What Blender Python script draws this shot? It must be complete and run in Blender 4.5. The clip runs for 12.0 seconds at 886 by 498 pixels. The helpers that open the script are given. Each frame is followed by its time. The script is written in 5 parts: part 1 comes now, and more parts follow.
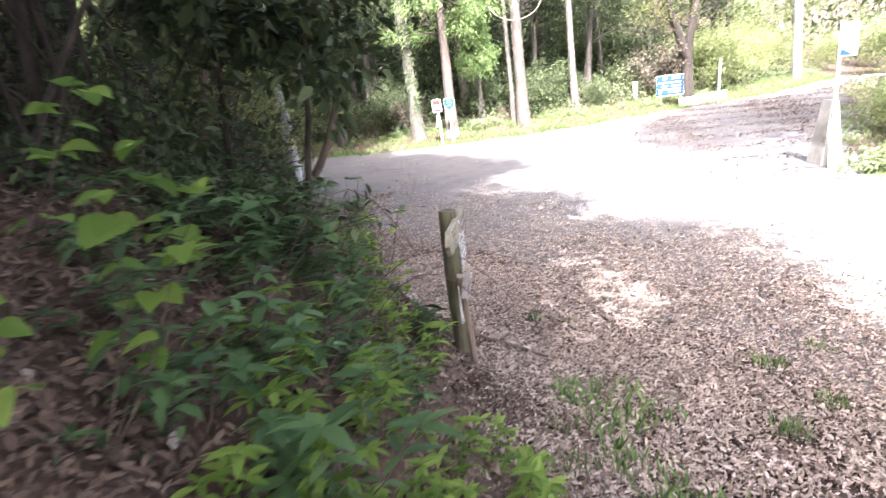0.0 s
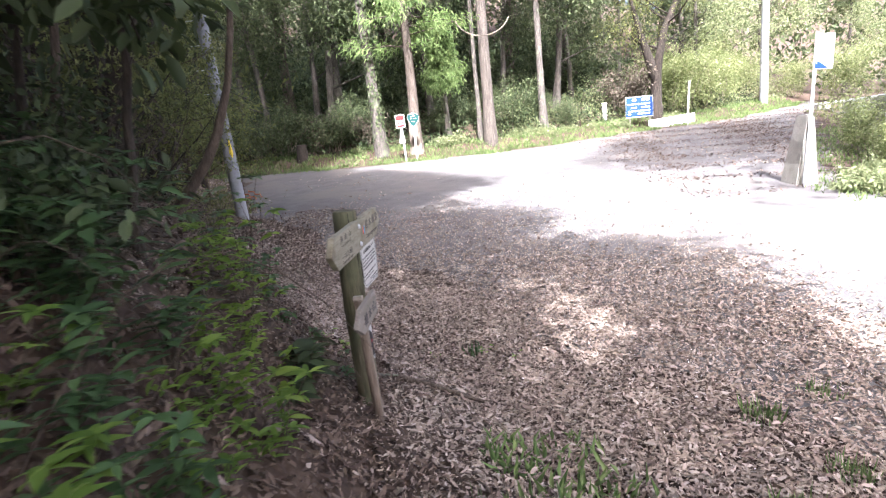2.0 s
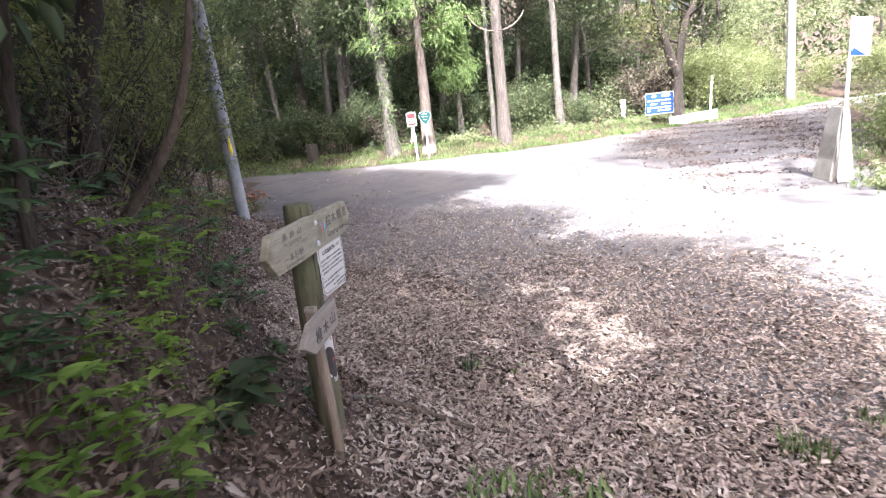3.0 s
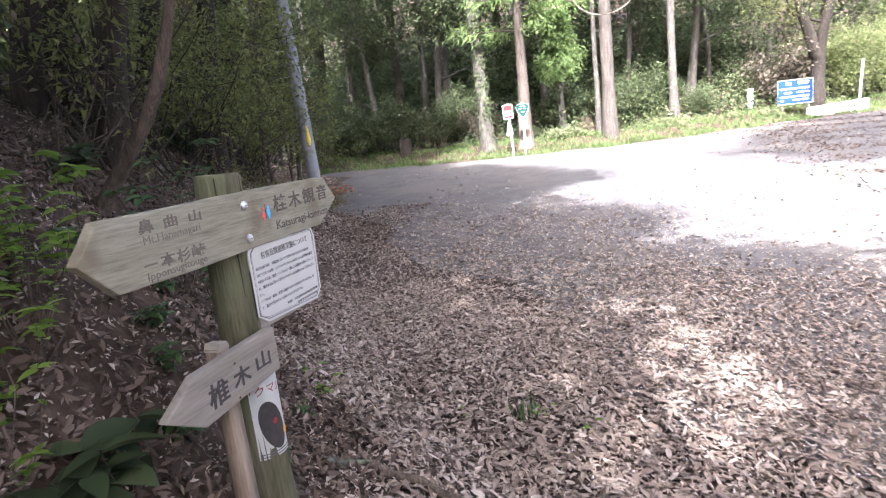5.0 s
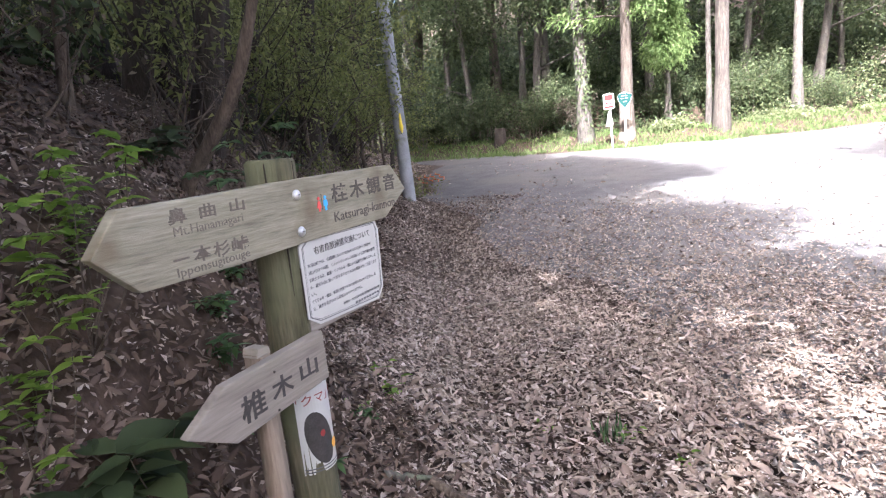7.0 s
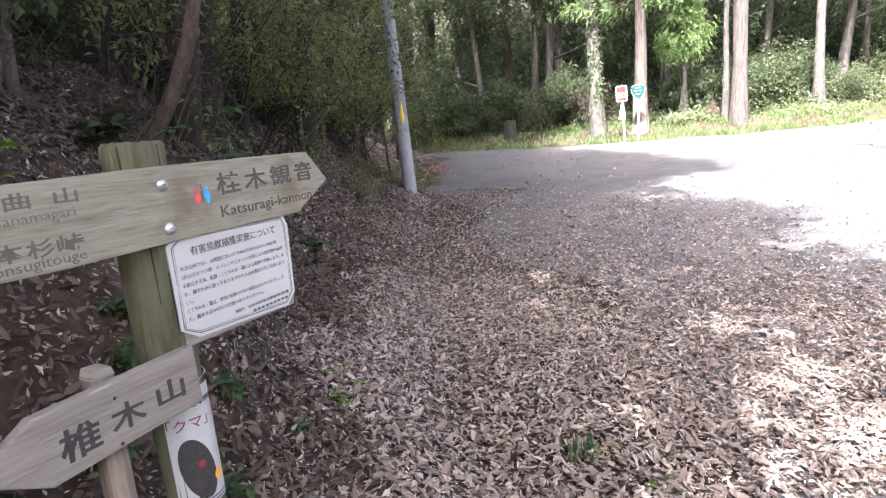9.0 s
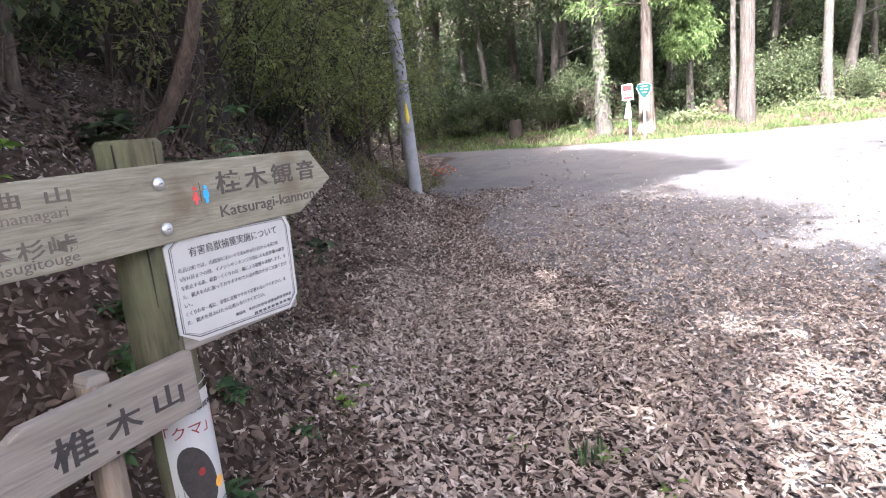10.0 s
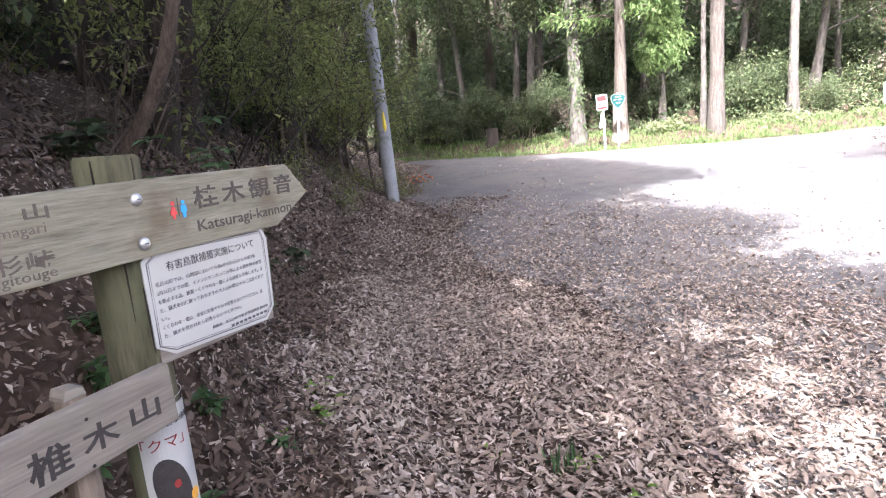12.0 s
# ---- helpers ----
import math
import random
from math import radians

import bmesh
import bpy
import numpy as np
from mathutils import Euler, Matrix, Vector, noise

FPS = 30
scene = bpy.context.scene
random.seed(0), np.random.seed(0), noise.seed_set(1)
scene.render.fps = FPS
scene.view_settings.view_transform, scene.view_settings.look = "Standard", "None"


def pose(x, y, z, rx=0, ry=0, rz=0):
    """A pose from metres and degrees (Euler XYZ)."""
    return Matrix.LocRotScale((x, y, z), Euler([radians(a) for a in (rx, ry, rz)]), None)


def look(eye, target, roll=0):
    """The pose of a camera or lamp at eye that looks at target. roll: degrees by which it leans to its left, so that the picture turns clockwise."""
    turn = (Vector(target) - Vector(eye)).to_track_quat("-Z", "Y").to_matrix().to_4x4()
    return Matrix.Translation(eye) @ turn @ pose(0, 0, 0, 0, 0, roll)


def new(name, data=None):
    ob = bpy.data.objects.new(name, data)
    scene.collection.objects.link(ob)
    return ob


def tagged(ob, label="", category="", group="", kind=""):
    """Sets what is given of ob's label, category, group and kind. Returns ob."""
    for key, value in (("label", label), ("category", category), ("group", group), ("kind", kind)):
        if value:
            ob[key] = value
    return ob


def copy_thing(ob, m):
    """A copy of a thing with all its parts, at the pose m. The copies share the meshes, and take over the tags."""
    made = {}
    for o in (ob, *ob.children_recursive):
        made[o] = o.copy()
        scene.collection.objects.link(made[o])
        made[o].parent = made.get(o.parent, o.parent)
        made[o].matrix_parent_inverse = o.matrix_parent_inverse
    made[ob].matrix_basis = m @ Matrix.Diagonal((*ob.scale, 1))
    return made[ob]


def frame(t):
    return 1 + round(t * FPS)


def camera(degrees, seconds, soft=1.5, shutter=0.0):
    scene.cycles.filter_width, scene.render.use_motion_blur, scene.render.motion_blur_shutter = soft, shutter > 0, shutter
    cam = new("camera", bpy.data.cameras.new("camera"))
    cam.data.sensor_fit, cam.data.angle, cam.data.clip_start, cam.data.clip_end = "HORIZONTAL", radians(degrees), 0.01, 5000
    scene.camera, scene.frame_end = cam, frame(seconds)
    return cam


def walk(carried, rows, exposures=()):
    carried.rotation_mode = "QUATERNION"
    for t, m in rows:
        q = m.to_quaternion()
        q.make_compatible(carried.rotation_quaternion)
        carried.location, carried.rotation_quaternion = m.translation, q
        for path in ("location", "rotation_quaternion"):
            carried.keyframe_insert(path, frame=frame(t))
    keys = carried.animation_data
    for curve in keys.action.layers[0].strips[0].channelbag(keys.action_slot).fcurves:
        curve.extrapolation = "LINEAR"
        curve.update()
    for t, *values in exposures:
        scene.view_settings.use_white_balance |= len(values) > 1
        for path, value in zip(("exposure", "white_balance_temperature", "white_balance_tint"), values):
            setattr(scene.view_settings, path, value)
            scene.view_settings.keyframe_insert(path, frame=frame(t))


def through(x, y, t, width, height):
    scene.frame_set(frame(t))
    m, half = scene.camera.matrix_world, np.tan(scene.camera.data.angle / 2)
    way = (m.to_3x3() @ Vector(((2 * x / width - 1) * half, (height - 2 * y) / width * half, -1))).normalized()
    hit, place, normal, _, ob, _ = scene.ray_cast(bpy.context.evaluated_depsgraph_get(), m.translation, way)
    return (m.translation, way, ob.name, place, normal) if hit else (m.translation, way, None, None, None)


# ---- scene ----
cam = camera(75.0, 12.0, soft=1.2, shutter=0.5)
PATH = [
    (0, (0.042, -0.168, 2.007), (-0.046, 1.766, 1.504), -7.1),
    (0.5, (0.135, 0.107, 1.926), (0.139, 2.054, 1.469), -6.3),
    (1, (0.237, 0.265, 1.85), (0.252, 2.22, 1.432), -6.2),
    (1.5, (0.259, 0.442, 1.792), (0.277, 2.397, 1.371), -5.7),
    (2, (0.369, 0.688, 1.698), (0.379, 2.64, 1.263), -5.8),
    (2.5, (0.471, 0.902, 1.639), (0.464, 2.855, 1.211), -5.9),
    (4.5, (0.718, 1.93, 1.379), (0.412, 3.865, 0.976), -6.8),
    (5, (0.758, 2.095, 1.362), (0.357, 4.016, 0.974), -6.4),
    (5.5, (0.761, 2.218, 1.357), (0.27, 4.12, 0.979), -6.1),
    (6, (0.751, 2.245, 1.351), (0.173, 4.125, 0.986), -6.2),
    (6.5, (0.737, 2.263, 1.35), (0.085, 4.116, 0.976), -5.9),
    (8.5, (0.867, 2.533, 1.316), (0.118, 4.339, 0.897), -4.9),
    (9, (0.889, 2.592, 1.304), (0.139, 4.4, 0.893), -4.9),
    (9.5, (0.873, 2.619, 1.291), (0.115, 4.424, 0.883), -5.2),
    (10, (0.872, 2.628, 1.295), (0.104, 4.429, 0.887), -5.3),
    (10.5, (0.882, 2.628, 1.305), (0.11, 4.428, 0.897), -5.3),
    (11, (0.891, 2.619, 1.313), (0.131, 4.424, 0.905), -5.2),
    (11.5, (0.899, 2.603, 1.316), (0.173, 4.423, 0.915), -5.0),
    (12, (0.891, 2.602, 1.315), (0.196, 4.436, 0.924), -4.8),
]
EXPOSURES = [(0, 3.8, 5900, 16), (0.8, 3.4, 5850, 16), (2.0, 3.22, 5850, 16), (4.8, 3.3, 5800, 16), (6.5, 3.46, 5800, 16), (12, 3.5, 5800, 16)]
walk(cam, [(t, look(eye, target, roll)) for t, eye, target, roll in PATH], EXPOSURES)

# ---- light ----
SUN_EL, SUN_AZ = radians(52), Vector((0.04, -1.0))
world = bpy.data.worlds.new("world")
scene.world = world
world.use_nodes = True
wn = world.node_tree.nodes
sky = wn.new("ShaderNodeTexSky")
sky.sky_type, sky.sun_disc = "NISHITA", False
sky.sun_elevation = SUN_EL
sky.sun_rotation = math.atan2(SUN_AZ.x, SUN_AZ.y)
sky.air_density, sky.dust_density, sky.ozone_density = 0.55, 8.0, 1.0
wn["Background"].inputs["Strength"].default_value = 0.15
world.node_tree.links.new(sky.outputs[0], wn["Background"].inputs["Color"])
sun = new("sun", bpy.data.lights.new("sun", "SUN"))
sun.data.energy, sun.data.angle, sun.data.color = 3.5, radians(0.8), (1.0, 0.965, 0.91)
sun.matrix_world = look((0, 0, 30), (-SUN_AZ.x, -SUN_AZ.y, 30 - math.tan(SUN_EL) * SUN_AZ.length))


# ---- mesh tools ----
rng = np.random.default_rng(7)


class Geo:
    """Collects vertices and faces of one mesh."""

    def __init__(self):
        self.v, self.f, self.n = [], [], 0

    def add(self, verts, faces):
        verts = np.asarray(verts, float).reshape(-1, 3)
        faces = np.asarray(faces, int)
        self.v.append(verts)
        self.f.append(faces + self.n)
        self.n += len(verts)
        return self

    def mesh(self, name, material, smooth=False):
        me = bpy.data.meshes.new(name)
        v = np.concatenate(self.v)
        me.vertices.add(len(v))
        me.vertices.foreach_set("co", v.ravel())
        sizes = np.concatenate([np.full(len(f), f.shape[1]) for f in self.f])
        idx = np.concatenate([f.ravel() for f in self.f])
        me.loops.add(len(idx))
        me.loops.foreach_set("vertex_index", idx)
        me.polygons.add(len(sizes))
        me.polygons.foreach_set("loop_start", np.r_[0, np.cumsum(sizes)[:-1]])
        if smooth:
            me.polygons.foreach_set("use_smooth", np.ones(len(sizes), bool))
        me.materials.append(material)
        me.update(calc_edges=True)
        me.validate()
        return me


def as_mesh(name, shape, material, smooth=False):
    if isinstance(shape, Geo):
        return shape.mesh(name, material, smooth)
    if isinstance(shape, bpy.types.Mesh):
        return shape
    me = bpy.data.meshes.new(name)
    if smooth:
        for face in shape.faces:
            face.smooth = True
    shape.to_mesh(me)
    shape.free()
    me.materials.append(material)
    return me


def part(name, shape, material, parent=None, label="", smooth=False, m=None):
    ob = new(name, as_mesh(name, shape, material, smooth))
    if parent:
        ob.parent = parent
    if m is not None:
        ob.matrix_basis = m
    return tagged(ob, label)


def thing(name, label, category, m=None, group="", kind=""):
    ob = new(name)
    ob.empty_display_size = 0.2
    if m is not None:
        ob.matrix_basis = m
    return tagged(ob, label, category, group, kind)


def tube(geo, pts, radii, sides=8, cap=True, wobble=0.0):
    pts = np.asarray(pts, float)
    radii = np.broadcast_to(np.asarray(radii, float), len(pts))
    d = np.gradient(pts, axis=0)
    d /= np.linalg.norm(d, axis=1)[:, None] + 1e-9
    ref = np.array([0, 0, 1.0]) if abs(d[0][2]) < 0.8 else np.array([1.0, 0, 0])
    u = np.cross(d, ref)
    u /= np.linalg.norm(u, axis=1)[:, None] + 1e-9
    w = np.cross(d, u)
    a = np.linspace(0, 2 * np.pi, sides, endpoint=False)
    r = radii[:, None] * (1 + wobble * rng.uniform(-1, 1, (len(pts), sides)))
    ring = pts[:, None] + r[..., None] * (np.cos(a)[None, :, None] * u[:, None] + np.sin(a)[None, :, None] * w[:, None])
    i = np.arange(len(pts) - 1)[:, None] * sides
    j = np.arange(sides)[None, :]
    k = (j + 1) % sides
    quads = np.stack([i + j, i + k, i + sides + k, i + sides + j], -1).reshape(-1, 4)
    geo.add(ring.reshape(-1, 3), quads)
    if cap:
        top = ring[-1]
        geo.add(np.vstack([top, pts[-1]]), np.stack([np.arange(sides), (np.arange(sides) + 1) % sides, np.full(sides, sides)], -1))
    return geo


def box(geo, lo, hi):
    x0, y0, z0 = lo
    x1, y1, z1 = hi
    v = [(x0, y0, z0), (x1, y0, z0), (x1, y1, z0), (x0, y1, z0), (x0, y0, z1), (x1, y0, z1), (x1, y1, z1), (x0, y1, z1)]
    return geo.add(v, [(3, 2, 1, 0), (4, 5, 6, 7), (0, 1, 5, 4), (1, 2, 6, 5), (2, 3, 7, 6), (3, 0, 4, 7)])


def slab(outline, t0, t1, bevel=0.003):
    """A plate from an outline in (s, z), between the depths t0 and t1 along x; rounded edges."""
    bm = bmesh.new()
    face = bm.faces.new([bm.verts.new((t0, s, z)) for s, z in outline])
    got = bmesh.ops.extrude_face_region(bm, geom=[face])
    bmesh.ops.translate(bm, vec=(t1 - t0, 0, 0), verts=[v for v in got["geom"] if isinstance(v, bmesh.types.BMVert)])
    bmesh.ops.recalc_face_normals(bm, faces=bm.faces)
    if bevel:
        bmesh.ops.bevel(bm, geom=list(bm.edges), offset=bevel, segments=2, affect="EDGES", profile=0.6)
    return bm


def unit(a):
    return a / (np.linalg.norm(a, axis=-1, keepdims=True) + 1e-9)


def leaves(geo, at, along, normal, length, width, fold=0.2, droop=0.15, fine=False):
    """Leaves with a folded midrib: at is the stalk end, along the leaf's axis."""
    at, along = np.asarray(at, float), unit(np.asarray(along, float))
    n = len(at)
    side = unit(np.cross(along, normal))
    up = np.cross(side, along)
    length, width = np.broadcast_to(length, n)[:, None], np.broadcast_to(width, n)[:, None]

    def p(t, s, lift):
        return at + along * length * t + side * width * s + up * (lift * width - droop * length * t * t)
    if fine == -1:
        v = np.stack([p(0, -.5, 0), p(1, 0, 0), p(.1, .5, 0)], 1)
        geo.add(v.reshape(-1, 3), np.arange(3 * n).reshape(-1, 3))
    elif fine == 3:
        ts, ws = (0, .08, .25, .45, .65, .83, 1), (0, .28, .47, .5, .4, .22, 0)
        v = np.stack([p(t, 0, 0) for t in ts] + [p(t, k * w, fold * w * 2) for k in (-1, 1) for t, w in zip(ts[1:6], ws[1:6])], 1)
        b = np.arange(n)[:, None] * 17
        quads = [q for i in range(1, 5) for q in ([i, i + 6, i + 7, i + 1], [i, i + 1, i + 12, i + 11])]
        geo.add(v.reshape(-1, 3), np.concatenate([b + np.array(q) for q in quads]))
        k = geo.n - 17 * n
        geo.f.append(np.concatenate([b + np.array(q) for q in ([0, 7, 1], [0, 1, 12], [5, 11, 6], [5, 6, 16])]) + k)
    elif fine == 2:
        v = np.stack([p(0, 0, 0), p(.3, -.42, fold), p(.68, -.38, fold), p(1, 0, 0), p(.68, .38, fold), p(.3, .42, fold)], 1)
        b = np.arange(n)[:, None] * 6
        geo.add(v.reshape(-1, 3), np.concatenate([b + np.array([0, 1, 2, 3]), b + np.array([0, 3, 4, 5])]))
    elif fine:
        v = np.stack([p(0, 0, 0), p(.3, -.42, fold), p(.62, -.4, fold), p(1, 0, 0), p(.62, .4, fold), p(.3, .42, fold), p(.32, 0, 0), p(.64, 0, 0)], 1)
        b = np.arange(n)[:, None] * 8
        geo.add(v.reshape(-1, 3), np.concatenate([b + np.array([1, 2, 7, 6]), b + np.array([6, 7, 4, 5])]))
        k = geo.n - 8 * n
        geo.f.append(np.concatenate([b + np.array(q) for q in ([0, 1, 6], [2, 3, 7], [0, 6, 5], [7, 3, 4])]) + k)
    else:
        v = np.stack([p(0, 0, 0), p(.45, -.5, fold), p(1, 0, 0), p(.45, .5, fold)], 1)
        b = np.arange(n)[:, None] * 4
        geo.add(v.reshape(-1, 3), np.concatenate([b + np.array([0, 1, 2]), b + np.array([0, 2, 3])]))
    return geo


def ball(n, shell=0.0):
    """Random points in a unit ball, or towards its shell."""
    d = unit(rng.normal(size=(n, 3)))
    return d * (shell + (1 - shell) * rng.random((n, 1)) ** (1 / 3))


# ---- materials ----
def material(name, colours, scale=20.0, rough=0.8, bump=0.3, detail=6.0, stretch=(1, 1, 1), island=0.0, object_random=0.0, stain=None, metal=0.0, spec=0.3, fine=5.0):
    """Colours are blended by noise at two scales; island and object_random shift the value piece by piece."""
    mat = bpy.data.materials.new(name)
    mat.use_nodes = True
    nt = mat.node_tree
    n, link = nt.nodes, nt.links.new
    bsdf = n["Principled BSDF"]
    coord, mapping = n.new("ShaderNodeTexCoord"), n.new("ShaderNodeMapping")
    mapping.inputs["Scale"].default_value = stretch
    link(coord.outputs["Object"], mapping.inputs[0])
    big, small = n.new("ShaderNodeTexNoise"), n.new("ShaderNodeTexNoise")
    big.inputs["Scale"].default_value, small.inputs["Scale"].default_value = scale, scale * fine
    big.inputs["Detail"].default_value = small.inputs["Detail"].default_value = detail
    link(mapping.outputs[0], big.inputs[0])
    link(mapping.outputs[0], small.inputs[0])
    add = n.new("ShaderNodeMath")
    add.operation = "MULTIPLY_ADD"
    add.inputs[1].default_value = 0.5
    link(small.outputs[0], add.inputs[0])
    half = n.new("ShaderNodeMath")
    half.operation = "MULTIPLY"
    half.inputs[1].default_value = 0.5
    link(big.outputs[0], half.inputs[0])
    link(half.outputs[0], add.inputs[2])
    value = add.outputs[0]
    for weight, node, socket in ((island, "ShaderNodeNewGeometry", "Random Per Island"), (object_random, "ShaderNodeObjectInfo", "Random")):
        if weight:
            r, mix = n.new(node), n.new("ShaderNodeMix")
            mix.inputs[0].default_value = weight
            link(value, mix.inputs[2])
            link(r.outputs[socket], mix.inputs[3])
            value = mix.outputs[0]
    ramp = n.new("ShaderNodeValToRGB")
    lo, hi = (0.0, 1.0) if island > 0.5 or object_random > 0.5 else (0.32, 0.68)
    el = ramp.color_ramp.elements
    while len(el) < len(colours):
        el.new(0.5)
    for i, c in enumerate(colours):
        el[i].position = lo + (hi - lo) * i / max(1, len(colours) - 1)
        el[i].color = (*c, 1)
    link(value, ramp.inputs[0])
    colour = ramp.outputs[0]
    if stain:
        tex, cut, mix = n.new("ShaderNodeTexNoise"), n.new("ShaderNodeValToRGB"), n.new("ShaderNodeMix")
        tex.inputs["Scale"].default_value, tex.inputs["Detail"].default_value = stain[1], 5
        cut.color_ramp.elements[0].position, cut.color_ramp.elements[1].position = stain[2], stain[2] + 0.14
        mix.data_type = "RGBA"
        link(coord.outputs["Object"], tex.inputs[0])
        link(tex.outputs[0], cut.inputs[0])
        link(cut.outputs[0], mix.inputs[0])
        link(colour, mix.inputs[6])
        mix.inputs[7].default_value = (*stain[0], 1)
        colour = mix.outputs[2]
    link(colour, bsdf.inputs["Base Color"])
    bsdf.inputs["Roughness"].default_value, bsdf.inputs["Metallic"].default_value = rough, metal
    bsdf.inputs["Specular IOR Level"].default_value = spec
    if bump:
        b = n.new("ShaderNodeBump")
        b.inputs["Strength"].default_value, b.inputs["Distance"].default_value = bump, 0.02
        link(add.outputs[0], b.inputs["Height"])
        link(b.outputs[0], bsdf.inputs["Normal"])
    return mat


def leaf_material(name, colours, through=0.35, rough=0.55, spec=0.15):
    """Leaves: their colour differs leaf by leaf, and some light passes through."""
    mat = bpy.data.materials.new(name)
    mat.use_nodes = True
    nt = mat.node_tree
    n, link = nt.nodes, nt.links.new
    bsdf, out = n["Principled BSDF"], n["Material Output"]
    g, ramp, coord, tex, mix = n.new("ShaderNodeNewGeometry"), n.new("ShaderNodeValToRGB"), n.new("ShaderNodeTexCoord"), n.new("ShaderNodeTexNoise"), n.new("ShaderNodeMix")
    tex.inputs["Scale"].default_value, mix.inputs[0].default_value = 1.3, 0.4
    link(coord.outputs["Object"], tex.inputs[0])
    link(g.outputs["Random Per Island"], mix.inputs[2])
    link(tex.outputs[0], mix.inputs[3])
    el = ramp.color_ramp.elements
    while len(el) < len(colours):
        el.new(0.5)
    for i, c in enumerate(colours):
        el[i].position, el[i].color = 0.1 + 0.8 * i / (len(colours) - 1), (*c, 1)
    link(mix.outputs[0], ramp.inputs[0])
    link(ramp.outputs[0], bsdf.inputs["Base Color"])
    bsdf.inputs["Roughness"].default_value = rough
    bsdf.inputs["Specular IOR Level"].default_value = spec
    tr, ms = n.new("ShaderNodeBsdfTranslucent"), n.new("ShaderNodeMixShader")
    bright = n.new("ShaderNodeHueSaturation")
    bright.inputs["Value"].default_value, bright.inputs["Saturation"].default_value = 1.35, 1.0
    link(ramp.outputs[0], bright.inputs["Color"])
    link(bright.outputs[0], tr.inputs["Color"])
    ms.inputs[0].default_value = through
    link(bsdf.outputs[0], ms.inputs[1])
    link(tr.outputs[0], ms.inputs[2])
    link(ms.outputs[0], out.inputs["Surface"])
    return mat


SOIL = material("soil", [(.022, .014, .009), (.048, .030, .020), (.088, .059, .041)], 6, .95, .8)
ASPHALT = material("asphalt", [(.055, .051, .05), (.082, .077, .075), (.118, .111, .108)], 3, .9, .35, fine=60, stain=((.105, .094, .085), 0.7, .5))
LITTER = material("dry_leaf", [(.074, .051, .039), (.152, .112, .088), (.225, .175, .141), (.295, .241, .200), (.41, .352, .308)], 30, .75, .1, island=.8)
# Browner leaves, with the shade of the wood also put into their colour.
LITTER_BROWN_SHADED = material("brown_leaf_shaded", [(.03, .018, .012), (.054, .034, .024), (.077, .051, .036), (.10, .07, .051), (.14, .103, .079)], 30, .75, .1, island=.8)
PETAL = material("petal", [(.62, .56, .58), (.8, .76, .78)], 30, .7, 0, island=.8)
GRASS = leaf_material("grass_blade", [(.06, .10, .032), (.11, .165, .056), (.20, .25, .10)], .3)
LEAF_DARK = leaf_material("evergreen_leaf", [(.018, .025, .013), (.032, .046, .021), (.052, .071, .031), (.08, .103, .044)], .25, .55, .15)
LEAF_MID = leaf_material("forest_leaf", [(.028, .038, .019), (.055, .072, .034), (.09, .112, .054), (.14, .165, .082)], .4)
LEAF_FRESH = leaf_material("fresh_leaf", [(.065, .115, .024), (.11, .18, .038), (.16, .24, .052), (.24, .32, .078)], .58, .45)
# Brighter copy of fresh_leaf with backlight put into its colour.
LEAF_FRESH_LIT = leaf_material("fresh_leaf_lit", [(.088, .145, .026), (.13, .205, .037), (.18, .268, .05), (.25, .335, .074)], .6, .45)
# Lighter forest_leaf for sunny places; the sunlight is in the colour.
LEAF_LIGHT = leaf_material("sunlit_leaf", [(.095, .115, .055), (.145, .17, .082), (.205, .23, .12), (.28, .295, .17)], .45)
LEAF_OLIVE = leaf_material("olive_leaf", [(.052, .06, .024), (.098, .11, .04), (.155, .168, .06), (.23, .242, .09)], .55, .5)
LEAF_HERB = leaf_material("herb_leaf", [(.028, .055, .022), (.048, .09, .034), (.072, .125, .048), (.10, .165, .065)], .35, .45, .25)
LEAF_YELLOW = leaf_material("yellow_green_leaf", [(.09, .108, .042), (.14, .165, .066), (.205, .23, .105), (.29, .31, .165)], .5, .5)
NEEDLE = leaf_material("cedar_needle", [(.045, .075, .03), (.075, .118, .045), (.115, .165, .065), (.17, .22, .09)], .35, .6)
# Lighter cedar_needle, with sunlight put into the colour.
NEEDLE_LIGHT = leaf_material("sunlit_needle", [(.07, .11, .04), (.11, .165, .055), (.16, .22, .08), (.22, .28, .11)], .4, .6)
DEAD = leaf_material("withered_leaf", [(.055, .045, .034), (.10, .083, .063), (.15, .125, .096)], .2, .8)
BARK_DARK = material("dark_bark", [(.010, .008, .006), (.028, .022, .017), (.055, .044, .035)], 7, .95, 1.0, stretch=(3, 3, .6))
BARK_BROWN = material("brown_bark", [(.03, .022, .016), (.07, .052, .039), (.125, .098, .076)], 9, .95, .8, stretch=(3, 3, .6))
BARK_GREY = material("grey_bark", [(.028, .024, .02), (.074, .064, .055), (.145, .13, .113)], 7, .9, .8, stretch=(3, 3, .8), stain=((.13, .15, .09), 3, .56))
BARK_RED = material("cedar_bark", [(.035, .027, .021), (.088, .070, .057), (.155, .128, .107)], 6, .95, 1.0, stretch=(6, 6, .35))
BARK_LINED = material("lined_bark", [(.022, .018, .015), (.066, .055, .046), (.135, .117, .1)], 5, .95, 1.0, stretch=(6, 6, .35))
# Peeled bark, lightened further for the sun on the cedar's foot.
BARK_PALE = material("sunlit_peeled_bark", [(.11, .088, .07), (.18, .15, .122), (.27, .235, .2)], 6, .9, .7, stretch=(6, 6, .4))
